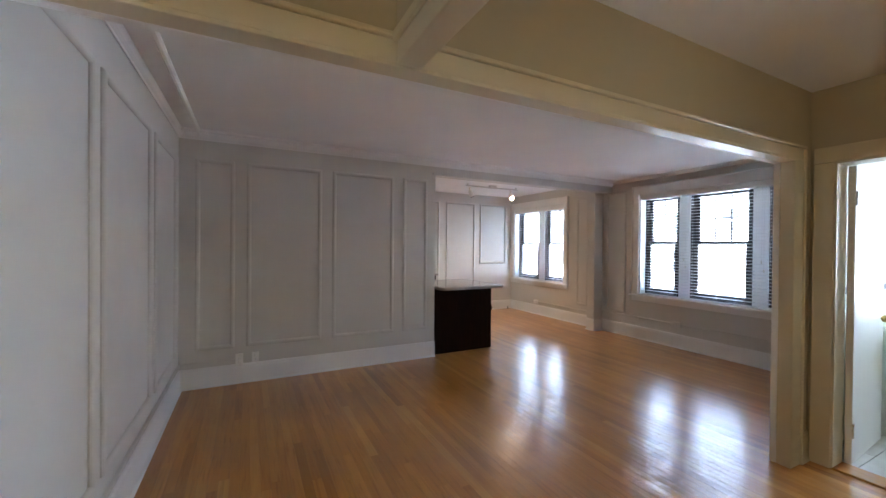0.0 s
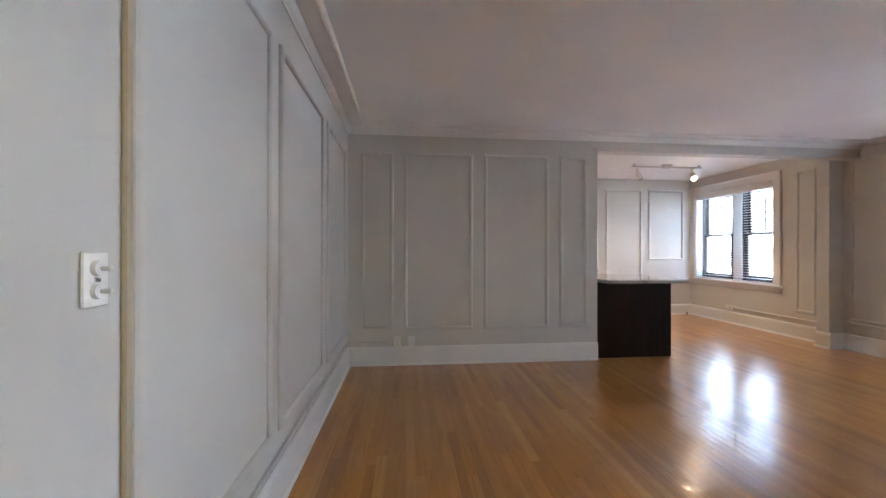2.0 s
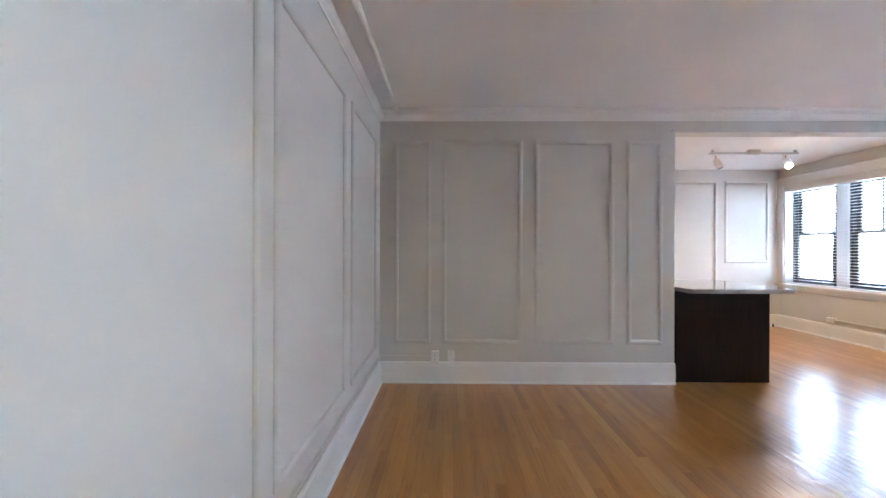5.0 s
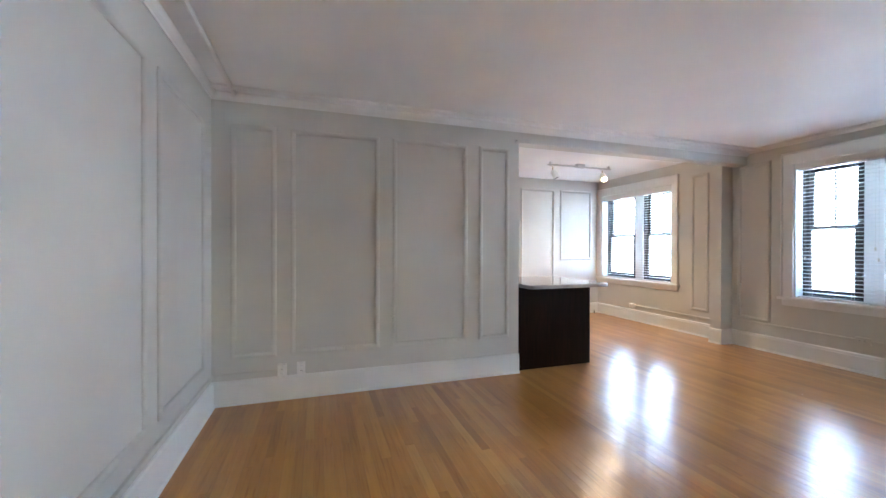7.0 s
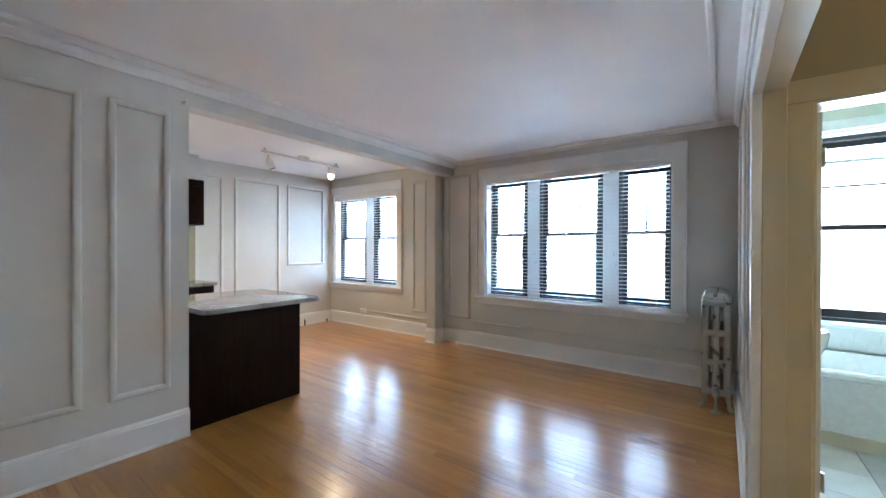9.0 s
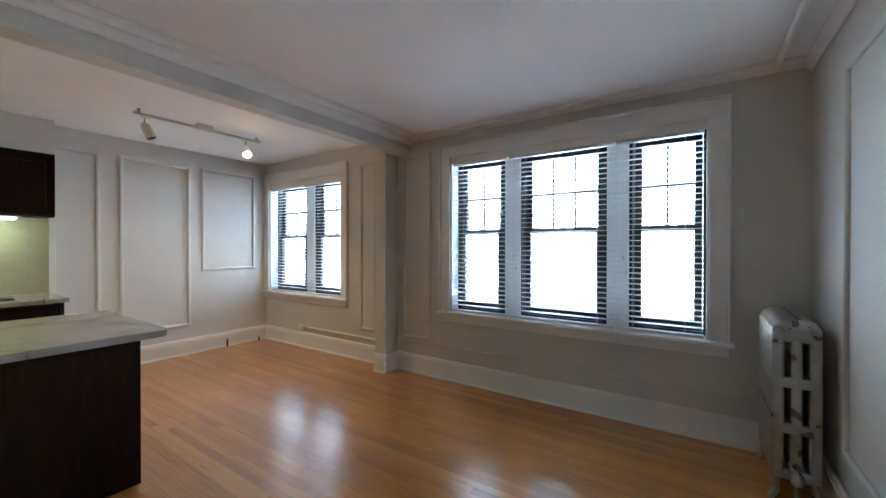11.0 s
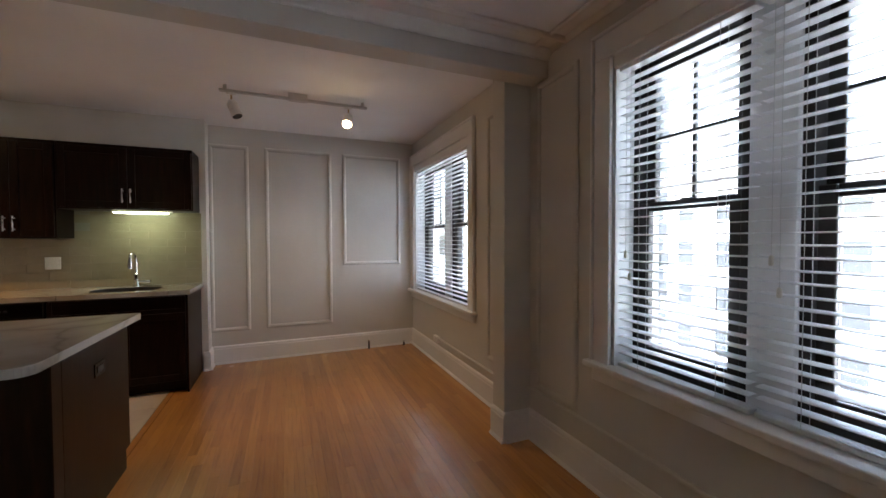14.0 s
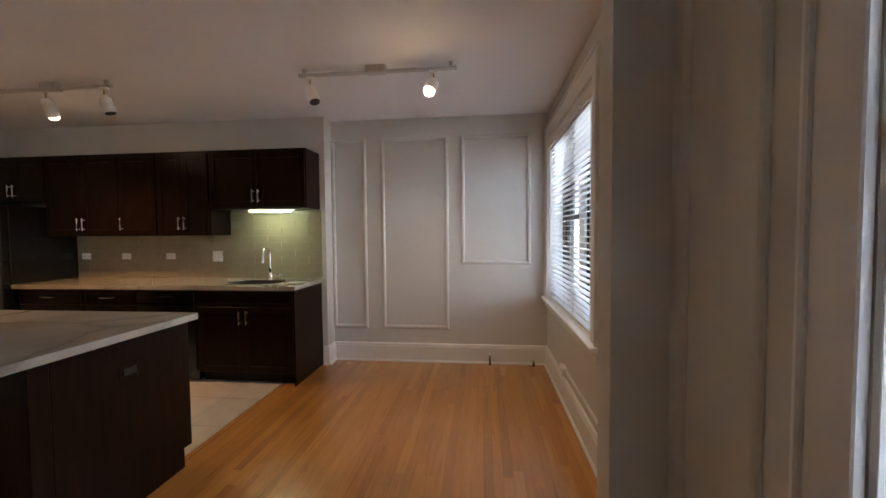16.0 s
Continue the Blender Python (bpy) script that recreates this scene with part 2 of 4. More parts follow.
def tube(bm, points, r, sides=10):
    """A bent pipe through the points."""
    pts = [Vector(p) for p in points]
    rings = []
    for i, p in enumerate(pts):
        d = (pts[min(i + 1, len(pts) - 1)] - pts[max(i - 1, 0)]).normalized()
        turn = d.to_track_quat("Z", "Y").to_matrix()
        rings.append([bm.verts.new(p + turn @ Vector((r * math.cos(2 * math.pi * k / sides), r * math.sin(2 * math.pi * k / sides), 0))) for k in range(sides)])
    for a, b in zip(rings, rings[1:]):
        for k in range(sides):
            bm.faces.new((a[k], a[(k + 1) % sides], b[(k + 1) % sides], b[k]))
    bm.faces.new(rings[0][::-1])
    bm.faces.new(rings[-1])


def lathe(bm, profile, centre, sides=24):
    """Turns (radius, height) steps round an upright axis."""
    cx, cy, cz = centre
    rings = [[bm.verts.new((cx + r * math.cos(2 * math.pi * i / sides), cy + r * math.sin(2 * math.pi * i / sides), cz + h)) for i in range(sides)] for r, h in profile]
    for a, b in zip(rings, rings[1:]):
        for i in range(sides):
            bm.faces.new((a[i], a[(i + 1) % sides], b[(i + 1) % sides], b[i]))
    bm.faces.new(rings[0][::-1])
    bm.faces.new(rings[-1])


def link(name, bm, mat, smooth=False):
    bmesh.ops.recalc_face_normals(bm, faces=list(bm.faces))
    me = bpy.data.meshes.new(name)
    bm.to_mesh(me)
    bm.free()
    me.materials.append(mat)
    if smooth:
        for p in me.polygons:
            p.use_smooth = True
        me.set_sharp_from_angle(angle=radians(40))
    return new(name, me)


def part(name, bm, mat, parent, label="", smooth=False):
    ob = link(name, bm, mat, smooth)
    ob.parent = parent
    if label:
        ob["label"] = label
    return ob


def share(name, mesh_owner, parent, m, label=""):
    """Another piece on the mesh of the first."""
    ob = new(name, mesh_owner.data)
    ob.parent = parent
    ob.matrix_basis = m
    if label:
        ob["label"] = label
    return ob


def thing(name, label, category, group="", kind=""):
    ob = new(name)
    ob.empty_display_size = 0.05
    return tagged(ob, label, category, group, kind)


def setting(name, bm, mat, label, category):
    return tagged(link(name, bm, mat), label, category, kind="structure")


def on_wall(axis, at, u, z, out, sign):
    """A point on an upright wall: axis 'y' means the wall y = at, u runs along x."""
    return (u, at + sign * out, z) if axis == "y" else (at + sign * out, u, z)


def moulding(parent, axis, at, sign, u0, u1, z0, z1, mat=None, width=0.042, proud=0.020, name="panel_moulding"):
    """A mitred picture-frame moulding round a wall panel."""
    prof = [(0, 0), (0, proud * 0.35), (width * 0.10, proud * 0.70), (width * 0.28, proud * 0.94), (width * 0.5, proud), (width * 0.72, proud * 0.94), (width * 0.90, proud * 0.70), (width, proud * 0.35), (width, 0)]
    bm = bmesh.new()
    loops = []
    for cu, cz, su, sz in ((u0, z0, 1, 1), (u1, z0, -1, 1), (u1, z1, -1, -1), (u0, z1, 1, -1)):
        loops.append([bm.verts.new(on_wall(axis, at, cu + su * w, cz + sz * w, h, sign)) for w, h in prof])
    for i in range(4):
        a, b = loops[i], loops[(i + 1) % 4]
        for k in range(len(prof) - 1):
            bm.faces.new((a[k], a[k + 1], b[k + 1], b[k]))
    return part(name, bm, mat or WALL, parent)


def run(name, profile, a, b, inward, mat, label, category, parent=None):
    """A straight length of profile (out, up) from a to b; inward is the way out of the wall."""
    bm = bmesh.new()
    n = Vector(inward)
    ends = [[bm.verts.new(Vector(p) + n * o + Vector((0, 0, h))) for o, h in profile] for p in (a, b)]
    k = len(profile)
    for i in range(k):
        bm.faces.new((ends[0][i], ends[0][(i + 1) % k], ends[1][(i + 1) % k], ends[1][i]))
    bm.faces.new(ends[0][::-1])
    bm.faces.new(ends[1])
    if parent:
        return part(name, bm, mat, parent)
    return setting(name, bm, mat, label, category)


def holed(x0, x1, y0, y1, z0, z1, holes, axis):
    """A wall with openings through it; holes are (u0, u1, z0, z1) along its length."""
    bm = bmesh.new()
    lo, hi = (x0, x1) if axis == "y" else (y0, y1)
    cuts = sorted({lo, hi, *[h[0] for h in holes], *[h[1] for h in holes]})
    for a, b in zip(cuts, cuts[1:]):
        spans, base = [], z0
        for h in sorted((h for h in holes if h[0] <= a and h[1] >= b), key=lambda h: h[2]):
            if h[2] > base:
                spans.append((base, h[2]))
            base = h[3]
        if base < z1:
            spans.append((base, z1))
        for c, d in spans:
            box(bm, *((a, b, y0, y1) if axis == "y" else (x0, x1, a, b)), c, d)
    bmesh.ops.remove_doubles(bm, verts=list(bm.verts), dist=0.0005)
    return bm

# ---- the plan ----
EAST = 6.20            # inner face of the window wall
NORTH = 4.992            # living-room face of the partition and the beam
SOUTH = 1.735          # living-room face of the wall to the hall
FAR = 7.795             # panelled far wall beyond the kitchen
KBACK = 7.612           # kitchen wall behind the cabinets
BCEIL = 2.72           # bathroom ceiling
LCEIL, KCEIL, HCEIL, BEAM = 2.56, 2.618, 2.54, 2.392
PART_END = 2.81        # free end of the partition
LIV = (2.268, 4.462, 0.712, 2.296)      # living-room window opening: y0, y1, z0, z1
KIT = (6.105, 7.685, 0.725, 2.312)      # kitchen window opening
BATH = (0.587, 1.43, 0.735, 2.345)     # bathroom window opening

KEND = 3.885            # free end of the kitchen wall

# ---- large structure ----
floor = setting("floor", boxes((-0.2, 6.5, -1.0, 8.1, -0.12, -0.006)), SUBFLOOR, "varnished oak strip floor with narrow boards", "floor")

wall_west = setting("wall_west", boxes((-0.15, 0.0, -1.0, NORTH, 0, 2.75)), WALL, "greige painted wall with applied panel mouldings", "wall")
wall_north = setting("wall_north", boxes((-0.15, PART_END, NORTH, NORTH + 0.14, 0, 2.75)), WALL, "greige painted partition with applied panel mouldings", "wall")
wall_east = setting("wall_east", holed(EAST, EAST + 0.34, -1.0, 8.1, -0.1, 2.75, [LIV, KIT, BATH], "x"), WALL, "greige painted outer wall with window openings", "wall")
wall_far = setting("wall_far", boxes((KEND, EAST, FAR, FAR + 0.2, 0, 2.75)), WALL, "greige painted end wall with panel mouldings", "wall")
wall_kitchen = setting("wall_kitchen", boxes((-0.05, KEND, KBACK, FAR + 0.2, 0, 2.75)), WALL, "greige painted kitchen wall behind the cabinets", "wall")
wall_kitchen_west = setting("wall_kitchen_west", boxes((-0.05, 0.12, NORTH + 0.14, KBACK, 0, 2.75)), WALL, "greige painted kitchen side wall", "wall")
OPEN_E = 3.835
HEAD = 2.06
HALL = 1.660
HX = 4.08            # hall face of the bathroom wall
wall_south = setting("wall_south", holed(0.0, EAST, HALL, SOUTH, 0, 2.75, [(0.0, OPEN_E, -0.1, HEAD)], "y"), WALL, "painted wall with a wide cased opening to the hall", "wall")
beam = setting("beam", boxes((PART_END, EAST, NORTH, NORTH + 0.15, BEAM, 2.75)), WALL, "greige painted ceiling beam over the wide opening", "beam")
pilaster = setting("pilaster", boxes((5.995, EAST, 5.175, 5.325, 0, 2.70)), WALL, "greige painted pilaster under the beam end", "pilaster")

ceiling_living = setting("ceiling_living", boxes((0.0, EAST, SOUTH, NORTH, LCEIL, 2.80)), CEIL, "smooth off-white plaster ceiling", "ceiling")
ceiling_kitchen = setting("ceiling_kitchen", boxes((-0.05, EAST, NORTH + 0.14, FAR + 0.1, KCEIL, 2.80)), CEIL, "smooth off-white kitchen ceiling", "ceiling")
ceiling_hall = setting("ceiling_hall", boxes((-0.1, HX + 0.12, -1.0, HALL, HCEIL, 2.80)), CEIL, "plain hall ceiling", "ceiling")
ceiling_bath = setting("ceiling_bath", boxes((HX + 0.12, EAST, -1.0, HALL, BCEIL, 2.80)), BATHWALL, "pale bathroom ceiling", "ceiling")
roof = setting("roof_slab", boxes((-0.3, 6.6, -1.2, 8.2, 2.80, 2.95)), CEIL, "concrete slab over the flat", "ceiling")

# hall linings and the bathroom walls
DOOR_S, DOOR_N, DOOR_H = 0.775, 1.53, 2.04
wall_hall_east = setting("wall_hall_east", holed(HX, HX + 0.12, -1.0, HALL, 0, 2.75, [(DOOR_S, DOOR_N, -0.1, DOOR_H)], "x"), TAN, "tan hall wall with a bathroom doorway", "wall")
wall_hall_south = setting("wall_hall_south", boxes((-0.15, EAST, -1.15, -1.0, 0, 2.75)), TAN, "tan hall end wall", "wall")
hall_lining = setting("hall_lining", holed(0.0, HX, HALL - 0.006, HALL, 0, HCEIL, [(0.0, OPEN_E, -0.1, HEAD)], "y"), TAN, "tan painted wall over the cased opening", "wall")
wall_bath_north = setting("wall_bath_north", boxes((HX + 0.12, EAST, HALL - 0.02, HALL, 0, BCEIL)), BATHWALL, "pale painted bathroom wall", "wall")
wall_bath_east = setting("wall_bath_east", holed(EAST - 0.02, EAST, -1.0, HALL - 0.02, 0, BCEIL, [BATH], "x"), BATHWALL, "pale painted bathroom window wall", "wall")

# ---- mouldings of the walls ----
for u0, u1 in ((0.14, 0.49), (0.60, 1.365), (1.485, 2.235), (2.358, 2.695)):
    moulding(wall_north, "y", NORTH, -1, u0, u1, 0.375, 2.315)
for u0, u1 in ((1.736, 2.645), (2.755, 3.74), (3.89, 4.76)):
    moulding(wall_west, "x", 0.0, 1, u0, u1, 0.36, 2.27)
for u0, u1, z0, z1 in ((KEND - 0.005, 4.275, 0.355, 2.418), (4.436, 5.17, 0.355, 2.418), (5.30, 6.03, 1.057, 2.418)):
    moulding(wall_far, "y", FAR, -1, u0, u1, z0, z1)
for u0, u1 in ((5.50, 5.775), (4.708, 5.10)):
    moulding(wall_east, "x", EAST, -1, u0, u1, 0.365, 2.39)
for u0, u1 in ((4.06, 4.72), (4.86, 5.50)):
    moulding(wall_south, "y", SOUTH, 1, u0, u1, 0.36, 2.27)

BASE = [(0, 0), (0.022, 0), (0.022, 0.165), (0.018, 0.172), (0.018, 0.185), (0.010, 0.198), (0, 0.20)]
SHOE = [(0.022, 0), (0.036, 0), (0.034, 0.010), (0.028, 0.018), (0.022, 0.02)]
CROWN = [(0, 0), (0, -0.060), (0.010, -0.060), (0.014, -0.050), (0.032, -0.034), (0.046, -0.012), (0.046, 0)]
CROWN_THIN = [(0, 0), (0, -0.028), (0.010, -0.028), (0.022, -0.016), (0.028, -0.006), (0.028, 0)]
STRIP = [(0.158, 0), (0.158, -0.014), (0.166, -0.026), (0.184, -0.026), (0.194, -0.014), (0.194, 0)]
STRIP_NEAR = [(o - 0.055, h * 0.6) for o, h in STRIP]
LENGTHS = [
    ("west", (0, SOUTH, 0), (0, NORTH, 0), (1, 0, 0)),
    ("north", (0, NORTH, 0), (PART_END, NORTH, 0), (0, -1, 0)),
    ("east", (EAST, SOUTH, 0), (EAST, 5.175, 0), (-1, 0, 0)),
    ("pilaster south", (5.995, 5.175, 0), (EAST, 5.175, 0), (0, -1, 0)),
    ("pilaster west", (5.995, 5.153, 0), (5.995, 5.325, 0), (-1, 0, 0)),
    ("east kitchen", (EAST, 5.325, 0), (EAST, FAR, 0), (-1, 0, 0)),
    ("far", (KEND, FAR, 0), (EAST, FAR, 0), (0, -1, 0)),
    ("return", (KEND, KBACK - 0.022, 0), (KEND, FAR, 0), (1, 0, 0)),
    ("kitchen end", (3.842, KBACK, 0), (KEND, KBACK, 0), (0, -1, 0)),
    ("south", (OPEN_E + 0.10, SOUTH, 0), (EAST, SOUTH, 0), (0, 1, 0)),
    ("hall west", (0, -1.0, 0), (0, 1.655, 0), (1, 0, 0)),
    ("hall east", (OPEN_E + 0.12, HALL, 0), (HX, HALL, 0), (0, -1, 0)),
]
for where, a, b, inward in LENGTHS:
    mat = CREAM if "hall" in where else TRIM
    board = run("baseboard", BASE, a, b, inward, mat, "tall white painted baseboard" if mat is TRIM else "cream painted baseboard", "baseboard")
    run("shoe_moulding", SHOE, a, b, inward, mat, "", "", board)
for where, a, b, inward in (
    ("west", (0, SOUTH, LCEIL), (0, NORTH, LCEIL), (1, 0, 0)),
    ("north", (0, NORTH, LCEIL), (EAST, NORTH, LCEIL), (0, -1, 0)),
    ("east", (EAST, SOUTH, LCEIL), (EAST, NORTH, LCEIL), (-1, 0, 0)),
    ("south", (0, SOUTH, LCEIL), (EAST, SOUTH, LCEIL), (0, 1, 0)),
):
    run("crown_moulding", CROWN_THIN if where == "east" else CROWN, a, b, inward, TRIM, "off-white crown moulding under the ceiling", "moulding")
    run("ceiling_strip", STRIP_NEAR if where == "east" else STRIP, a, b, inward, TRIM, "slim applied moulding on the ceiling", "moulding")

# cased opening between hall and living room
trim_opening = setting("trim_opening", boxes(
    (OPEN_E - 0.02, OPEN_E, HALL - 0.022, SOUTH - 0.017, 0, HEAD), (0.0, OPEN_E, HALL - 0.022, SOUTH - 0.017, HEAD - 0.02, HEAD), soft=0.002), CREAM,
    "cream painted lining of a wide opening", "trim")
casing = part("casing", boxes((OPEN_E - 0.012, OPEN_E + 0.10, HALL - 0.024, HALL - 0.006, 0, HEAD - 0.010), (0.0, OPEN_E + 0.10, HALL - 0.024, HALL - 0.006, HEAD - 0.008, HEAD + 0.066), soft=0.003), CREAM, trim_opening)
part("back_band", boxes((OPEN_E + 0.10, OPEN_E + 0.118, HALL - 0.036, HALL - 0.006, 0, HEAD + 0.066), (0.0, OPEN_E + 0.118, HALL - 0.036, HALL - 0.006, HEAD + 0.068, HEAD + 0.086), soft=0.004), CREAM, trim_opening)
part("casing", boxes((OPEN_E - 0.022, OPEN_E + 0.095, SOUTH - 0.016, SOUTH + 0.020, 0, HEAD - 0.010), (0.0, OPEN_E + 0.095, SOUTH - 0.016, SOUTH + 0.020, HEAD - 0.022, HEAD + 0.10), soft=0.003), TRIM, trim_opening, "white painted face casing")
part("back_band", boxes((OPEN_E + 0.095, OPEN_E + 0.113, SOUTH, SOUTH + 0.032, 0, HEAD + 0.10), (0.0, OPEN_E + 0.113, SOUTH, SOUTH + 0.032, HEAD + 0.102, HEAD + 0.12), soft=0.004), TRIM, trim_opening, "white raised edge moulding")
# the tan colour stands for the shadow on this wooden edge
edge_strip = setting("edge_strip", boxes((0.0, 0.016, 1.712, 1.732, 0, HEAD - 0.022), soft=0.006, segments=2), TAN, "vertical edge strip on the wall, its shade put in as tan", "trim")
cross_head = setting("cross_header", boxes((1.035, 1.120, -1.0, HALL - 0.04, HEAD - 0.02, HEAD + 0.066), soft=0.003), CREAM, "cream cased header of the vestibule opening", "trim")
part("back_band", boxes((1.020, 1.035, -1.0, HALL - 0.04, HEAD + 0.05, HEAD + 0.084), (1.120, 1.135, -1.0, HALL - 0.04, HEAD + 0.05, HEAD + 0.084), soft=0.003), CREAM, cross_head)
wall_vestibule = setting("wall_vestibule", boxes((1.045, 1.110, -1.0, HALL - 0.006, HEAD + 0.066, HCEIL)), TAN, "tan wall over the vestibule header", "wall")

# bathroom doorway: casing and an open door
trim_door = setting("trim_door", boxes(
    (HX - 0.02, HX + 0.14, DOOR_N - 0.018, DOOR_N, 0, DOOR_H), (HX - 0.02, HX + 0.14, DOOR_S, DOOR_S + 0.018, 0, DOOR_H), (HX - 0.02, HX + 0.14, DOOR_S + 0.018, DOOR_N - 0.018, DOOR_H - 0.018, DOOR_H), soft=0.002), CREAM, "cream painted bathroom door jamb", "trim")
part("casing", boxes((HX - 0.025, HX, DOOR_N - 0.008, DOOR_N + 0.10, 0, DOOR_H - 0.008), (HX - 0.025, HX, DOOR_S - 0.10, DOOR_S + 0.008, 0, DOOR_H - 0.008), (HX - 0.025, HX, DOOR_S - 0.10, DOOR_N + 0.10, DOOR_H - 0.006, DOOR_H + 0.10), soft=0.004), CREAM, trim_door)
part("threshold", boxes((HX - 0.02, HX + 0.14, DOOR_S, DOOR_N, -0.004, 0.012), soft=0.004), OAK_JOINED, trim_door, "dark wooden threshold")

# ---- windows ----
def sash(parent, x, y0, y1, z0, z1, rail_top, rail_bottom, stile, cols, rows):
    """One sash in the plane x: stiles, rails, glazing bars and its panes."""
    fr = part("sash", boxes(
        (x - 0.02, x + 0.02, y0, y0 + stile, z0, z1), (x - 0.02, x + 0.02, y1 - stile, y1, z0, z1),
        (x - 0.02, x + 0.02, y0 + stile, y1 - stile, z1 - rail_top, z1), (x - 0.02, x + 0.02, y0 + stile, y1 - stile, z0, z0 + rail_bottom), soft=0.004), SASH, parent, "dark brown painted sash")
    a, b, c, d = y0 + stile, y1 - stile, z0 + rail_bottom, z1 - rail_top
    bar, rung = 0.016, 0.021
    for i in range(1, cols):
        y = a + (b - a) * i / cols
        part("glazing_bar", boxes((x - 0.012, x + 0.012, y - bar / 2, y + bar / 2, c, d), soft=0.003), SASH, fr)
    for k in range(1, rows):
        z = c + (d - c) * k / rows
        part("glazing_bar", boxes((x - 0.0115, x + 0.0115, a, b, z - rung / 2, z + rung / 2), soft=0.003), SASH, fr)
    for i in range(cols):
        for k in range(rows):
            p = part("pane", boxes((x - 0.002, x + 0.002, a + (b - a) * i / cols + 0.001, a + (b - a) * (i + 1) / cols - 0.001, c + (d - c) * k / rows + 0.001, c + (d - c) * (k + 1) / rows - 0.001)), GLASS, fr, "clear glass pane")
            p.visible_shadow = False
    return fr


def window(name, label, opening, lights, casing_w=0.105, meet=1.53, cased=True):
    """A row of double-hung lights with white casing, stool and apron. lights: (y0, y1, columns)."""
    y0, y1, z0, z1 = opening
    w = thing(name, label, "window", kind="structure")
    if cased:
        part("casing", boxes(
            (EAST - 0.026, EAST, y0 - casing_w, y0, z0, z1), (EAST - 0.026, EAST, y1, y1 + casing_w, z0, z1),
            (EAST - 0.026, EAST, y0 - casing_w, y1 + casing_w, z1, z1 + casing_w + 0.02), soft=0.004), TRIM, w)
        part("back_band", boxes(
            (EAST - 0.038, EAST, y0 - casing_w - 0.018, y0 - casing_w, z0, z1 + casing_w + 0.02), (EAST - 0.038, EAST, y1 + casing_w, y1 + casing_w + 0.018, z0, z1 + casing_w + 0.02),
            (EAST - 0.038, EAST, y0 - casing_w - 0.018, y1 + casing_w + 0.018, z1 + casing_w + 0.02, z1 + casing_w + 0.038), soft=0.005), TRIM, w)
        part("window_sill", boxes((EAST - 0.065, EAST + 0.16, y0 - casing_w - 0.04, y1 + casing_w + 0.04, z0 - 0.030, z0 + 0.002), soft=0.009, segments=3), TRIM, w)
        part("apron", boxes((EAST - 0.022, EAST, y0 - casing_w - 0.01, y1 + casing_w + 0.01, z0 - 0.105, z0 - 0.030), soft=0.006, segments=2), TRIM, w)
    else:
        part("window_sill", boxes((EAST - 0.05, EAST + 0.16, y0 - 0.02, y1 + 0.02, z0 - 0.03, z0 + 0.002), soft=0.008), TRIM, w)
    part("jamb", boxes((EAST, EAST + 0.30, y0, y0 + 0.016, z0, z1), (EAST, EAST + 0.30, y1 - 0.016, y1, z0, z1), (EAST, EAST + 0.30, y0 + 0.016, y1 - 0.016, z1 - 0.016, z1), soft=0.002), TRIM, w)
    for a, b in zip(lights, lights[1:]):
        part("mullion", boxes((EAST + 0.115, EAST + 0.30, a[1], b[0], z0, z1 - 0.016), soft=0.006), TRIM, w)
    for a, b, cols in lights:
        part("window_frame", boxes(
            (EAST + 0.13, EAST + 0.24, a, a + 0.035, z0, z1 - 0.016), (EAST + 0.13, EAST + 0.24, b - 0.035, b, z0, z1 - 0.016),
            (EAST + 0.13, EAST + 0.24, a + 0.035, b - 0.035, z1 - 0.05, z1 - 0.016), (EAST + 0.13, EAST + 0.24, a + 0.035, b - 0.035, z0, z0 + 0.03), soft=0.003), SASH, w, "dark brown painted frame")
        sash(w, EAST + 0.215, a + 0.037, b - 0.037, meet - 0.02, z1 - 0.052, 0.05, 0.045, 0.05, cols, 2)
        sash(w, EAST + 0.168, a + 0.037, b - 0.037, z0 + 0.032, meet + 0.022, 0.045, 0.075, 0.052, 1, 1)
        part("sash_lock", boxes((EAST + 0.150, EAST + 0.182, (a + b) / 2 - 0.022, (a + b) / 2 + 0.022, meet + 0.023, meet + 0.030), soft=0.002), SASH, w, "small dark sash lock")
    return w


MUL = ((LIV[0], 2.805, 2), (2.975, 3.745, 3), (3.905, LIV[1], 2))
window_1 = window("window_1", "wide triple window with dark sashes and white casing", LIV, MUL)
window_2 = window("window_2", "double window with dark sashes and white casing", KIT, ((KIT[0], 6.79, 2), (6.96, KIT[1], 2)))
window_3 = window("window_3", "bathroom window with a dark double-hung sash", BATH, ((BATH[0], BATH[1], 1),), cased=False, meet=1.545)


SLATBM = None
TILT_SLAT = -2.0


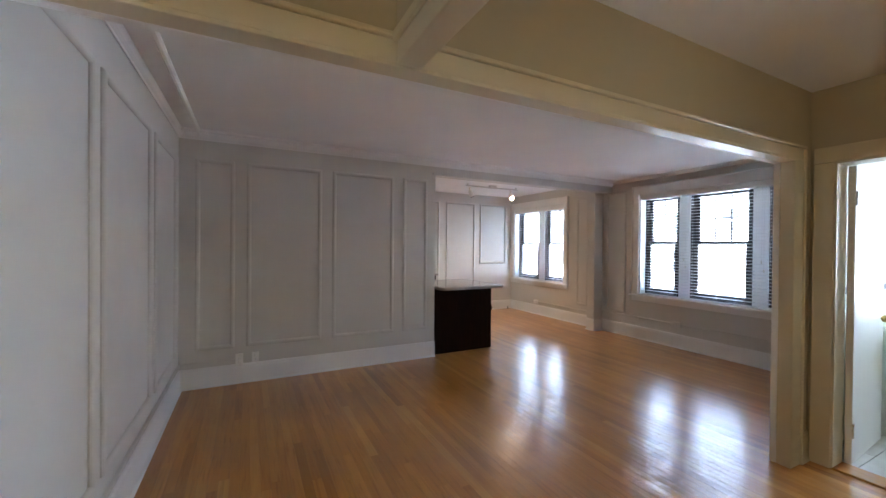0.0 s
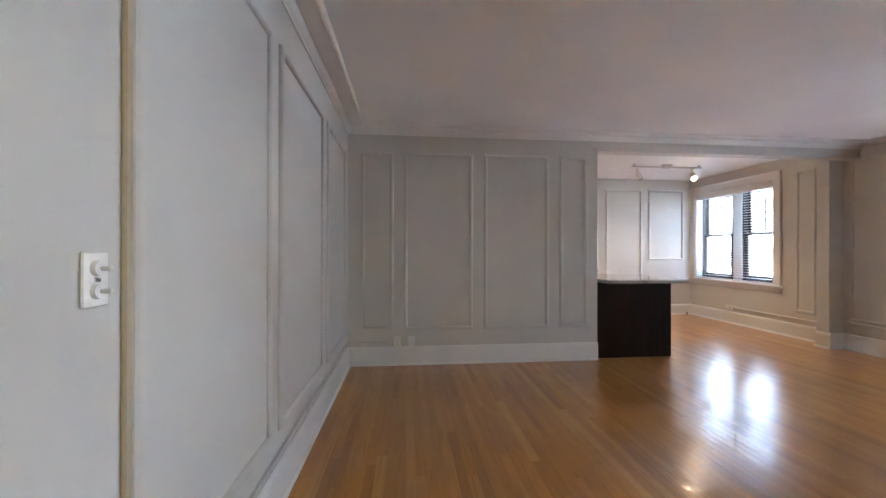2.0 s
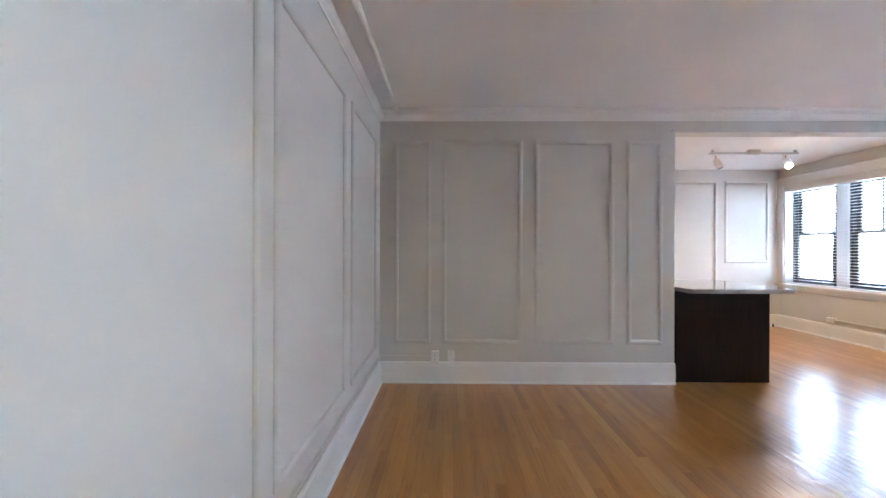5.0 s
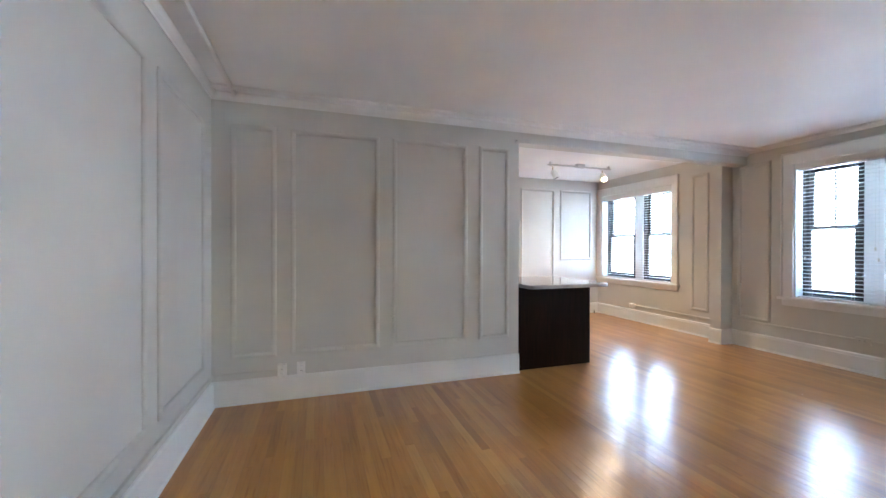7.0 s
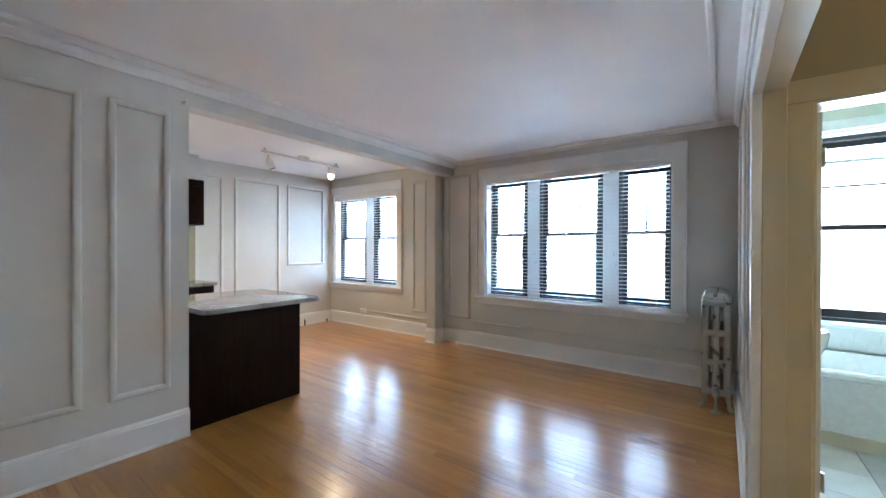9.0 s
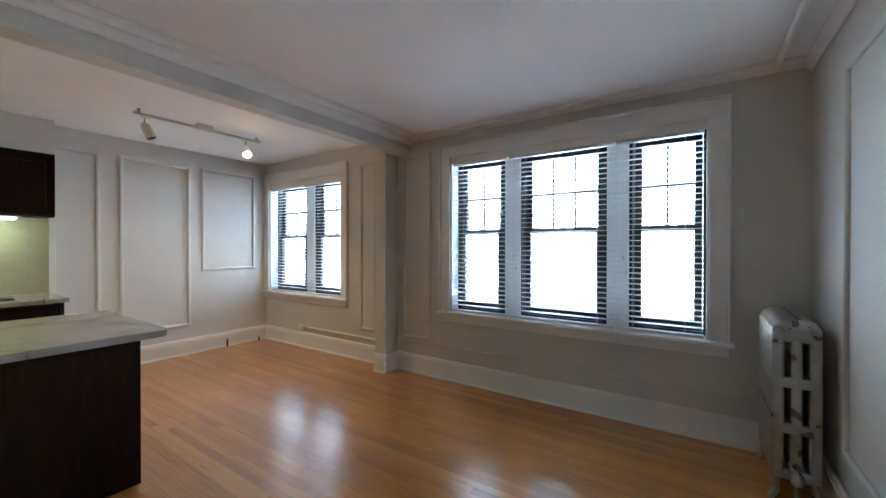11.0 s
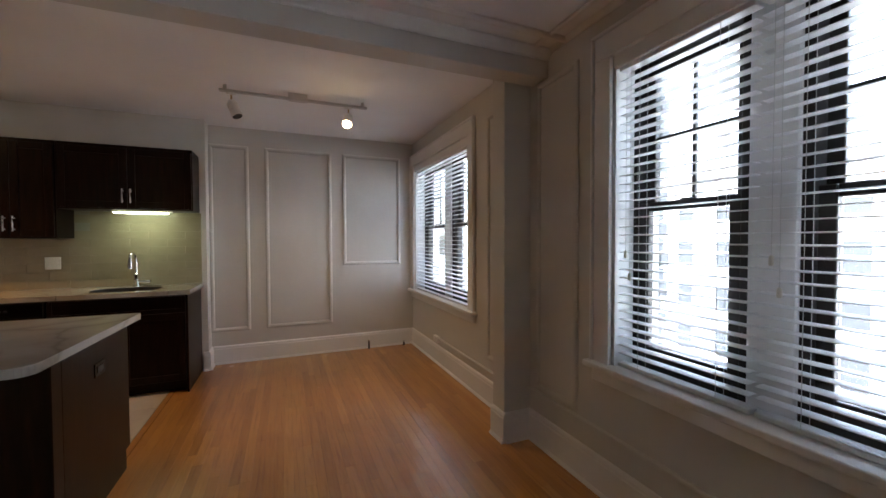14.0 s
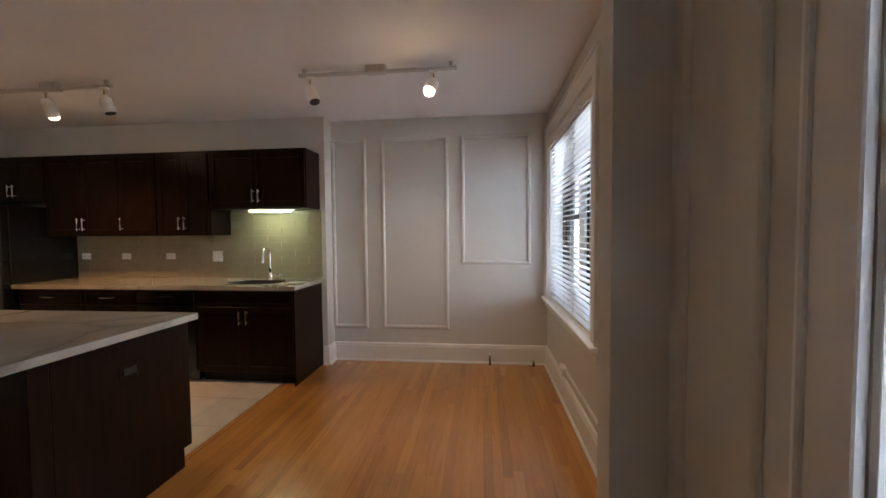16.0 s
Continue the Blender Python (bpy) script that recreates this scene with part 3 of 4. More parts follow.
def blind(y0, y1, z0, z1, group, cords):
    """A white horizontal blind, slats open, with ladder cords, wand and pull cords."""
    global SLATBM
    x = EAST + 0.040
    b = thing("window_blind", "white horizontal slat blind, lowered with its slats open", "blind", group)
    part("headrail", boxes((x - 0.028, x + 0.028, y0, y1, z1 - 0.05, z1), soft=0.003), SLAT, b)
    if SLATBM is None:
        bm = bmesh.new()
        cols = [(-0.025, -0.0012), (-0.013, 0.0008), (0, 0.0015), (0.013, 0.0008), (0.025, -0.0012)]
        tops = [[bm.verts.new((u, v, h + t)) for u, h in cols] for v in (-0.5, 0.5) for t in (0.0030, 0.0)]
        for k in range(4):
            bm.faces.new((tops[0][k], tops[0][k + 1], tops[2][k + 1], tops[2][k]))
            bm.faces.new((tops[1][k + 1], tops[1][k], tops[3][k], tops[3][k + 1]))
        for e in (0, 4):
            bm.faces.new((tops[0][e], tops[1][e], tops[3][e], tops[2][e]))
        for s in (0, 2):
            for k in range(4):
                bm.faces.new((tops[s][k], tops[s][k + 1], tops[s + 1][k + 1], tops[s + 1][k]))
        first = part("slat", bm, SLAT, b, smooth=True)
        SLATBM = first
    pitch, z = 0.043, z0 + 0.073
    rng = random.Random(int(y0 * 100))
    while z < z1 - 0.07:
        m = Matrix.Translation((x, (y0 + y1) / 2, z)) @ Euler((rng.uniform(-0.0025, 0.0025), radians(TILT_SLAT + rng.uniform(-1.5, 1.5)), 0)).to_matrix().to_4x4() @ Matrix.Diagonal((1, y1 - y0 - 0.006, 1, 1))
        if SLATBM.parent is b and SLATBM.matrix_basis == Matrix.Identity(4):
            SLATBM.matrix_basis = m
        else:
            share("slat", SLATBM, b, m)
        z += pitch
    part("bottom_rail", boxes((x - 0.026, x + 0.026, y0, y1, z0 + 0.004, z0 + 0.026), soft=0.004), SLAT, b)
    for u in cords:
        y = y0 + (y1 - y0) * u
        bm = bmesh.new()
        for dx in (-0.026, 0.026):
            rod(bm, (x + dx, y, z0 + 0.02), (x + dx, y, z1 - 0.04), 0.0011, sides=6)
        part("ladder_cord", bm, CORD, b)
    return b


for a, b, cords in ((2.297, 2.883, (0.2, 0.8)), (2.897, 3.820, (0.15, 0.5, 0.85)), (3.834, 4.436, (0.2, 0.8))):
    one = blind(a, b, LIV[2], 2.26, "living-room blinds", cords)
    bm = bmesh.new()
    for dy, end in ((0.05, 1.31), (0.075, 1.20)):
        rod(bm, (EAST + 0.008, b - dy, 2.2), (EAST + 0.008, b - dy, end), 0.0012, sides=6)
    part("pull_cord", bm, CORD, one)
    for dy, end in ((0.05, 1.31), (0.075, 1.20)):
        bm = bmesh.new()
        lathe(bm, [(0.003, 0.0), (0.0075, -0.006), (0.008, -0.03), (0.006, -0.036)], (EAST + 0.008, b - dy, end), 10)
        part("tassel", bm, TASSEL, one, "small cream cord tassel", True)
for a, b in ((6.12, 6.87), (6.885, 7.66)):
    one = blind(a, b, KIT[2], 2.26, "kitchen blinds", (0.2, 0.8))
    bm = bmesh.new()
    rod(bm, (EAST + 0.008, a + 0.12, 2.2), (EAST + 0.008, a + 0.12, 1.33), 0.0012, sides=6)
    part("pull_cord", bm, CORD, one)
    bm = bmesh.new()
    lathe(bm, [(0.003, 0.0), (0.0075, -0.006), (0.008, -0.03), (0.006, -0.036)], (EAST + 0.008, a + 0.12, 1.33), 10)
    part("tassel", bm, TASSEL, one, "small cream cord tassel", True)
for y0, y1 in ((LIV[0] + 0.018, LIV[1] - 0.018), (KIT[0] + 0.018, KIT[1] - 0.018)):
    val = thing("blind_valance", "flat white valance board over the blinds", "valance")
    part("board", boxes((EAST - 0.012, EAST + 0.006, y0, y1, 2.225, 2.309), soft=0.003), TRIM, val)
    part("lip", boxes((EAST - 0.017, EAST - 0.012, y0, y1, 2.290, 2.304), soft=0.002), TRIM, val)

# ---- living room things ----
def outlet(name, label, axis, at, sign, u, z, wide, high, horizontal=False, deep=0.006, sockets=2, mat=None):
    o = thing(name, label, "outlet")
    def slab(du, dz, w, h, d0, d1, soft=0.0):
        lo, hi = sorted((at + sign * d0, at + sign * d1))
        b = (u + du - w / 2, u + du + w / 2, lo, hi, z + dz - h / 2, z + dz + h / 2) if axis == "y" else (lo, hi, u + du - w / 2, u + du + w / 2, z + dz - h / 2, z + dz + h / 2)
        return boxes(b, soft=soft)
    part("plate", slab(0, 0, wide, high, 0.0, deep, 0.0025), mat or PLATE, o)
    for k in range(sockets):
        d = (k - (sockets - 1) / 2) * 0.040
        du, dz = (d, 0) if horizontal else (0, d)
        part("socket", slab(du, dz, 0.028, 0.030, deep, deep + 0.003, 0.0012), mat or PLATE, o)
        for s in (-0.006, 0.006):
            a, c = (0, s) if horizontal else (s, 0)
            part("slot", slab(du + a, dz + c, *((0.008, 0.0022) if horizontal else (0.0022, 0.008)), deep + 0.003, deep + 0.0036), SLOT, o)
    return o


outlet("wall_outlet", "white surface-mounted duplex outlet box above the baseboard", "y", NORTH, -1, 0.535, 0.25, 0.072, 0.115, deep=0.045)
outlet("wall_outlet", "white duplex outlet plate above the baseboard", "y", NORTH, -1, 0.685, 0.252, 0.068, 0.112)
outlet("wall_outlet", "white outlet on the partition end over the counter", "x", PART_END, 1, NORTH + 0.07, 1.02, 0.068, 0.112)
outlet("wall_outlet", "white raceway outlet box above the baseboard", "x", EAST, -1, 6.89, 0.268, 0.115, 0.068, True, 0.04)
outlet("wall_outlet", "painted raceway outlet box above the baseboard", "x", EAST, -1, 3.845, 0.340, 0.115, 0.068, True, 0.035, 2, WALL)
outlet("wall_outlet", "white outlet plate beside the radiator", "y", SOUTH, 1, 4.66, 0.28, 0.068, 0.112)

switch = thing("light_switch", "white wall plate with two round toggle switches", "light switch")
part("plate", boxes((0.0, 0.007, 1.606, 1.672, 1.138, 1.250), soft=0.003), PLATE, switch)
for z in (1.217, 1.171):
    bm = bmesh.new()
    rod(bm, (0.006, 1.639, z), (0.016, 1.639, z), 0.017, 0.015, 20)
    hub = part("dial", bm, PLATE, switch, smooth=True)
    part("lever", boxes((0.016, 0.036, 1.635, 1.647, z - 0.005, z + 0.004), soft=0.002), PLATE, hub)
part("centre_clip", boxes((0.007, 0.012, 1.633, 1.645, 1.189, 1.199), soft=0.001), NICKEL, switch)

for name, label, a, b, inward, prof in (
    ("cable_raceway", "greige painted cable raceway above the baseboard", (EAST, 1.80, 0.328), (EAST, 5.175, 0.328), (-1, 0, 0), None),
    ("cable_raceway", "greige painted cable raceway above the baseboard", (EAST, 5.325, 0.262), (EAST, 6.84, 0.262), (-1, 0, 0), None),
    ("cable_raceway", "greige painted cable raceway above the baseboard", (0.0, NORTH, 0.235), (0.50, NORTH, 0.235), (0, -1, 0), None),
    ("cable_raceway", "greige painted cable raceway above the baseboard", (0.0, 2.0, 0.235), (0.0, NORTH, 0.235), (1, 0, 0), None),
):
    run(name, [(0, 0), (0.016, 0.0), (0.020, 0.004), (0.020, 0.018), (0.016, 0.022), (0, 0.022)], a, b, inward, WALL, label, "raceway")

hook = thing("wall_hook", "small dark metal hook at the top of the partition", "hook")
bm = bmesh.new()
rod(bm, (2.775, NORTH, 2.405), (2.775, NORTH - 0.025, 2.405), 0.009, 0.007, 10)
part("stem", bm, NICKEL, hook)
part("base", boxes((2.760, 2.790, NORTH - 0.005, NORTH, 2.388, 2.422), soft=0.002), NICKEL, hook)


def radiator(x0, x1, y0, y1, top):
    """A cast-iron column radiator, sections along x, end face looking west."""
    r = thing("radiator", "silver-painted cast-iron column radiator standing in the corner", "radiator")
    n = 8
    step = (x1 - x0) / n
    yc, half = (y0 + y1) / 2, (y1 - y0) / 2
    bm = bmesh.new()
    w = step * 0.43
    # one section: three bars, crossed to leave two columns of three slots
    bars = [(-half, -half + 0.054), (-0.025, 0.025), (half - 0.054, half)]
    zlo, zhi = 0.16, top - 0.10
    rows = [zlo + (zhi - zlo) * k / 3 for k in range(4)]
    for a, b in bars:
        box(bm, -w, w, yc + a, yc + b, 0.13, top - 0.05)
    for z in rows:
        box(bm, -w, w, yc - half + 0.01, yc + half - 0.01, z - 0.032, z + 0.032)
    bmesh.ops.bevel(bm, geom=list(bm.edges), offset=0.012, segments=3, affect="EDGES", profile=0.5)
    cap = bmesh.new()
    lathe(cap, [(half * 0.35, 0.0), (half * 0.98, 0.02), (half, 0.05), (half * 0.86, 0.085), (half * 0.5, 0.105), (0.01, 0.11)], (0, 0, 0), 20)
    for v in cap.verts:
        v.co.x *= w / half
        v.co.y += yc
        v.co.z += top - 0.11
    me = bpy.data.meshes.new("cap")
    cap.to_mesh(me)
    cap.free()
    bm.from_mesh(me)
    bpy.data.meshes.remove(me)
    first = part("section", bm, RADPAINT, r, smooth=True)
    first.matrix_basis = Matrix.Translation((x0 + step * 0.5, 0, 0))
    for k in range(1, n):
        share("section", first, r, Matrix.Translation((x0 + step * (k + 0.5), 0, 0)))
    for z in (0.22, top - 0.11):
        bm = bmesh.new()
        rod(bm, (x0 + 0.01, yc, z), (x1 - 0.01, yc, z), 0.030, sides=14)
        part("hub", bm, RADPAINT, r)
    for x in (x0 + step * 0.5, x1 - step * 0.5):
        for s in (-1, 1):
            bm = bmesh.new()
            tube(bm, [(x, yc + s * half * 0.62, 0.17), (x, yc + s * half * 0.80, 0.10), (x, yc + s * half * 0.78, 0.05), (x, yc + s * half * 0.98, 0.012), (x, yc + s * half * 1.05, 0.004)], 0.017)
            part("foot", bm, RADPAINT, r, smooth=True)
    bm = bmesh.new()
    tube(bm, [(x0 - 0.03, yc, 0.0), (x0 - 0.03, yc, 0.15), (x0 - 0.028, yc, 0.19), (x0 + 0.01, yc, 0.215)], 0.016)
    part("supply_pipe", bm, RADPAINT, r, smooth=True)
    bm = bmesh.new()
    lathe(bm, [(0.018, 0.0), (0.027, 0.006), (0.027, 0.045), (0.02, 0.055), (0.012, 0.07), (0.024, 0.076), (0.024, 0.09), (0.005, 0.094)], (x0 - 0.03, yc, 0.13), 14)
    part("valve", bm, RADPAINT, r, "valve painted with the radiator", True)
    bm = bmesh.new()
    lathe(bm, [(0.04, 0.0), (0.04, 0.004), (0.02, 0.010)], (x0 - 0.03, yc, 0.0), 16)
    part("floor_flange", bm, RADPAINT, r)
    return r


radiator(5.59, 6.11, 1.795, 2.00, 1.0)

for x, y, h in ((5.60, 7.73, 0.11), (6.05, 7.72, 0.06)):
    p = thing("pipe_stub", "short capped metal pipe standing out of the floor", "pipe")
    bm = bmesh.new()
    rod(bm, (x, y, 0), (x, y, h), 0.011)
    part("pipe", bm, SLOT, p)
    bm = bmesh.new()
    lathe(bm, [(0.013, 0), (0.015, 0.004), (0.015, 0.016), (0.010, 0.02)], (x, y, h - 0.014), 12)
    part("cap", bm, NICKEL, p)

# ---- kitchen ----
KX = 0.037             # the run of cabinets along the kitchen wall starts here


def kitchen_thing(*tags):
    ob = thing(*tags)
    ob.location.x = KX
    return ob


def bar_pull(parent, x, y, z, length, upright=True, out=-0.03):
    bm = bmesh.new()
    d = Vector((0, 0, 1)) if upright else Vector((1, 0, 0))
    c = Vector((x, y + out, z))
    rod(bm, c - d * length / 2, c + d * length / 2, 0.0055, sides=10)
    for s in (-1, 1):
        p = c + d * (length / 2 - 0.018) * s
        rod(bm, p, p + Vector((0, -out, 0)), 0.0045, sides=8)
    return part("handle", bm, NICKEL, parent, "brushed nickel bar handle", True)


def shaker(name, parent, x0, x1, y, z0, z1, rail=0.058):
    """A door or drawer front with a recessed panel, face at y, looking south."""
    d = part(name, boxes(
        (x0, x0 + rail, y, y + 0.02, z0, z1), (x1 - rail, x1, y, y + 0.02, z0, z1),
        (x0 + rail, x1 - rail, y, y + 0.02, z1 - rail, z1), (x0 + rail, x1 - rail, y, y + 0.02, z0, z0 + rail), soft=0.0025), ESPRESSO, parent)
    part("panel", boxes((x0 + rail - 0.004, x1 - rail + 0.004, y + 0.009, y + 0.018, z0 + rail - 0.004, z1 - rail + 0.004)), ESPRESSO, d)
    return d


UP_Y, UP_TOP = 7.282, 2.232


def wall_cabinet(x0, x1, z0, doors, label):
    c = kitchen_thing("wall_cabinet", label, "cabinet", "kitchen wall cabinets")
    part("body", boxes((x0, x1, UP_Y + 0.022, KBACK, z0, UP_TOP), soft=0.002), ESPRESSO, c)
    w = (x1 - x0 - 0.012) / doors
    for k in range(doors):
        a = x0 + 0.006 + k * w
        d = shaker("door", c, a + 0.0015, a + w - 0.0015, UP_Y, z0 + 0.012, UP_TOP - 0.03)
        side = a + w - 0.03 if (doors == 2 and k == 0) else a + 0.03
        bar_pull(d, side, UP_Y, z0 + 0.12, 0.128)
    return c


wall_cabinet(2.786, 3.79, 1.652, 2, "short espresso wood wall cabinet over the sink")
wall_cabinet(2.213, 2.783, 1.392, 2, "tall espresso wood wall cabinet with two doors")
wall_cabinet(1.793, 2.210, 1.392, 1, "narrow tall espresso wood wall cabinet")
wall_cabinet(0.945, 1.790, 1.392, 2, "wide tall espresso wood wall cabinet with two doors")
wall_cabinet(0.20, 0.942, 1.75, 2, "short espresso wood wall cabinet over the refrigerator")

LOW_Y = 7.015


def base_cabinet(x0, x1, doors, drawers, label):
    c = kitchen_thing("base_cabinet", label, "cabinet", "kitchen base cabinets")
    part("body", boxes((x0, x1, LOW_Y + 0.022, KBACK, 0.105, 0.882), soft=0.002), ESPRESSO, c)
    part("toe_kick", boxes((x0, x1, LOW_Y + 0.085, LOW_Y + 0.10, 0.0, 0.105)), ESPRESSO, c)
    if doors:
        shaker("false_front", c, x0 + 0.006, x1 - 0.006, LOW_Y, 0.732, 0.872, 0.03)
        w = (x1 - x0 - 0.012) / doors
        for k in range(doors):
            a = x0 + 0.006 + k * w
            d = shaker("door", c, a + 0.0015, a + w - 0.0015, LOW_Y, 0.115, 0.722)
            bar_pull(d, a + w - 0.035 if k == 0 else a + 0.035, LOW_Y, 0.63, 0.128)
    if drawers:
        z = 0.872
        for h in (0.14, 0.29, 0.33)[:drawers]:
            d = shaker("drawer", c, x0 + 0.006, x1 - 0.006, LOW_Y, z - h, z, 0.035)
            bar_pull(d, (x0 + x1) / 2, LOW_Y, z - 0.07, 0.14, False)
            z -= h + 0.005
    return c


base_cabinet(2.822, 3.775, 2, 0, "espresso wood sink cabinet with two doors")
base_cabinet(1.650, 2.210, 0, 3, "espresso wood drawer cabinet")
base_cabinet(0.935, 1.647, 0, 3, "wide espresso wood drawer cabinet")
panel_end = tagged(link("end_panel", boxes((3.775, 3.79, LOW_Y, KBACK, 0.0, 0.882), soft=0.002), ESPRESSO), "espresso wood end panel of the base cabinets", "panel")
panel_end.location.x = KX

dw = kitchen_thing("dishwasher", "black built-in dishwasher under the counter", "dishwasher")
part("body", boxes((2.214, 2.818, LOW_Y + 0.03, KBACK, 0.02, 0.877)), BLACK, dw)
part("door", boxes((2.217, 2.815, LOW_Y - 0.004, LOW_Y + 0.03, 0.12, 0.747), soft=0.006), BLACK, dw)
pan = part("control_panel", boxes((2.217, 2.815, LOW_Y - 0.010, LOW_Y + 0.03, 0.753, 0.875), soft=0.008), BLACK, dw)
for k in range(5):
    part("button", boxes((2.44 + k * 0.035, 2.462 + k * 0.035, LOW_Y - 0.013, LOW_Y - 0.010, 0.812, 0.825)), SLOT, pan)

fridge = kitchen_thing("refrigerator", "black refrigerator beside the counter end", "refrigerator")
part("body", boxes((0.18, 0.915, 6.985, 7.615, 0.02, 1.70), soft=0.006), BLACK, fridge)
for z0, z1 in ((0.06, 1.16), (1.17, 1.695)):
    d = part("door", boxes((0.182, 0.913, 6.915, 6.98, z0, z1), soft=0.012, segments=3), BLACK, fridge)
    bm = bmesh.new()
    zc = z1 - 0.25 if z0 < 1 else z0 + 0.2
    tube(bm, [(0.24, 6.915, zc - 0.15), (0.24, 6.88, zc - 0.13), (0.24, 6.88, zc + 0.13), (0.24, 6.915, zc + 0.15)], 0.011)
    part("handle", bm, BLACK, d, smooth=True)

# counter with an undermount sink
SX0, SX1, SY0, SY1 = 3.02, 3.53, 7.105, 7.455
ctop = kitchen_thing("kitchen_countertop", "white veined marble countertop on the base cabinets", "countertop")
bm = boxes((0.92, 2.90, 6.975, KBACK, 0.887, 0.925), (3.66, 3.815, 6.975, KBACK, 0.887, 0.925))
bmesh.ops.remove_doubles(bm, verts=list(bm.verts), dist=0.0005)
oval, rim = [], []
for k in range(40):
    a = 2 * math.pi * (k + 0.5) / 40
    ca, sa = math.cos(a), math.sin(a)
    oval.append(((SX0 + SX1) / 2 + (SX1 - SX0) / 2 * abs(ca) ** 0.6 * (1 if ca > 0 else -1), (SY0 + SY1) / 2 + (SY1 - SY0) / 2 * abs(sa) ** 0.6 * (1 if sa > 0 else -1)))
    px, py, rx, ry = (2.90 + 3.66) / 2, (6.975 + KBACK) / 2, 0.38, (KBACK - 6.975) / 2
    q = min(rx / max(abs(ca), 1e-6), ry / max(abs(sa), 1e-6))
    rim.append((px + ca * q, py + sa * q))
loops = [[bm.verts.new((x, y, z)) for x, y in ring] for ring, z in ((rim, 0.887), (rim, 0.925), (oval, 0.925), (oval, 0.887))]
for lower, upper_ring in zip(loops, loops[1:] + loops[:1]):
    for k in range(40):
        bm.faces.new((lower[k], lower[(k + 1) % 40], upper_ring[(k + 1) % 40], upper_ring[k]))
part("slab", bm, STONE, ctop)
sink = kitchen_thing("sink", "stainless undermount sink in the marble counter", "sink")
bm = boxes((SX0 - 0.012, SX0, SY0 - 0.012, SY1 + 0.012, 0.717, 0.881), (SX1, SX1 + 0.012, SY0 - 0.012, SY1 + 0.012, 0.717, 0.881), (SX0, SX1, SY0 - 0.012, SY0, 0.717, 0.881), (SX0, SX1, SY1, SY1 + 0.012, 0.717, 0.881), (SX0, SX1, SY0, SY1, 0.707, 0.722))
ends = [[bm.verts.new(((SX0 + SX1) / 2 + (x - (SX0 + SX1) / 2) * 0.988, (SY0 + SY1) / 2 + (y - (SY0 + SY1) / 2) * 0.984, z)) for x, y in oval] for z in (0.872, 0.923)]
for k in range(40):
    bm.faces.new((ends[0][k], ends[0][(k + 1) % 40], ends[1][(k + 1) % 40], ends[1][k]))
part("basin", bm, STEEL, sink)
bm = bmesh.new()
lathe(bm, [(0.04, 0), (0.042, 0.004), (0.02, 0.003)], ((SX0 + SX1) / 2, (SY0 + SY1) / 2, 0.723), 18)
part("drain", bm, CHROME, sink)

faucet = kitchen_thing("faucet", "chrome gooseneck faucet with a side lever and pull-down spray", "faucet")
fx, fy = 3.27, 7.525
bm = bmesh.new()
lathe(bm, [(0.028, 0), (0.028, 0.012), (0.022, 0.02), (0.020, 0.10), (0.023, 0.105), (0.023, 0.12), (0.014, 0.13)], (fx, fy, 0.925), 18)
part("base", bm, CHROME, faucet, smooth=True)
bm = bmesh.new()
ux, uy = -0.10, -0.995         # the way the spout points
arc = [(fx, fy, 1.03), (fx, fy, 1.19)] + [(fx + ux * q, fy + uy * q, 1.195 + 0.055 * math.sin(a)) for a, q in [(math.pi * k / 12, 0.058 - 0.058 * math.cos(math.pi * k / 12)) for k in range(13)]]
tube(bm, arc, 0.0115, 12)
part("neck", bm, CHROME, faucet, smooth=True)
bm = bmesh.new()
rod(bm, (fx + ux * 0.116, fy + uy * 0.116, 1.198), (fx + ux * 0.121, fy + uy * 0.121, 1.105), 0.014, 0.021, 14)
part("spray_head", bm, CHROME, faucet, smooth=True)
bm = bmesh.new()
tube(bm, [(fx + 0.015, fy, 0.968), (fx + 0.06, fy, 0.968), (fx + 0.085, fy - 0.004, 0.969), (fx + 0.118, fy - 0.02, 0.976)], 0.0125)
part("lever", bm, CHROME, faucet, smooth=True)

lamp = kitchen_thing("undercabinet_light", "lit fluorescent strip light under the wall cabinet", "light")
part("housing", boxes((3.14, 3.59, 7.365, 7.465, 1.635, 1.651), soft=0.004), PLATE, lamp)
part("diffuser", boxes((3.15, 3.56, 7.37, 7.46, 1.622, 1.635), soft=0.005, segments=3), TUBE, lamp, "glowing greenish-white tube cover")

for x in (1.035, 1.535, 2.073):
    outlet("backsplash_outlet", "white outlet plate lying sideways on the tiled backsplash", "y", KBACK - 0.010, -1, x + KX, 1.165, 0.112, 0.068, True)
sw2 = kitchen_thing("backsplash_switch", "white square double switch plate on the tiled backsplash", "light switch")
part("plate", boxes((2.570, 2.685, KBACK - 0.017, KBACK - 0.010, 1.105, 1.219), soft=0.003), PLATE, sw2)
for x in (2.605, 2.651):
    part("rocker", boxes((x - 0.016, x + 0.016, KBACK - 0.022, KBACK - 0.017, 1.130, 1.195), soft=0.002), PLATE, sw2)


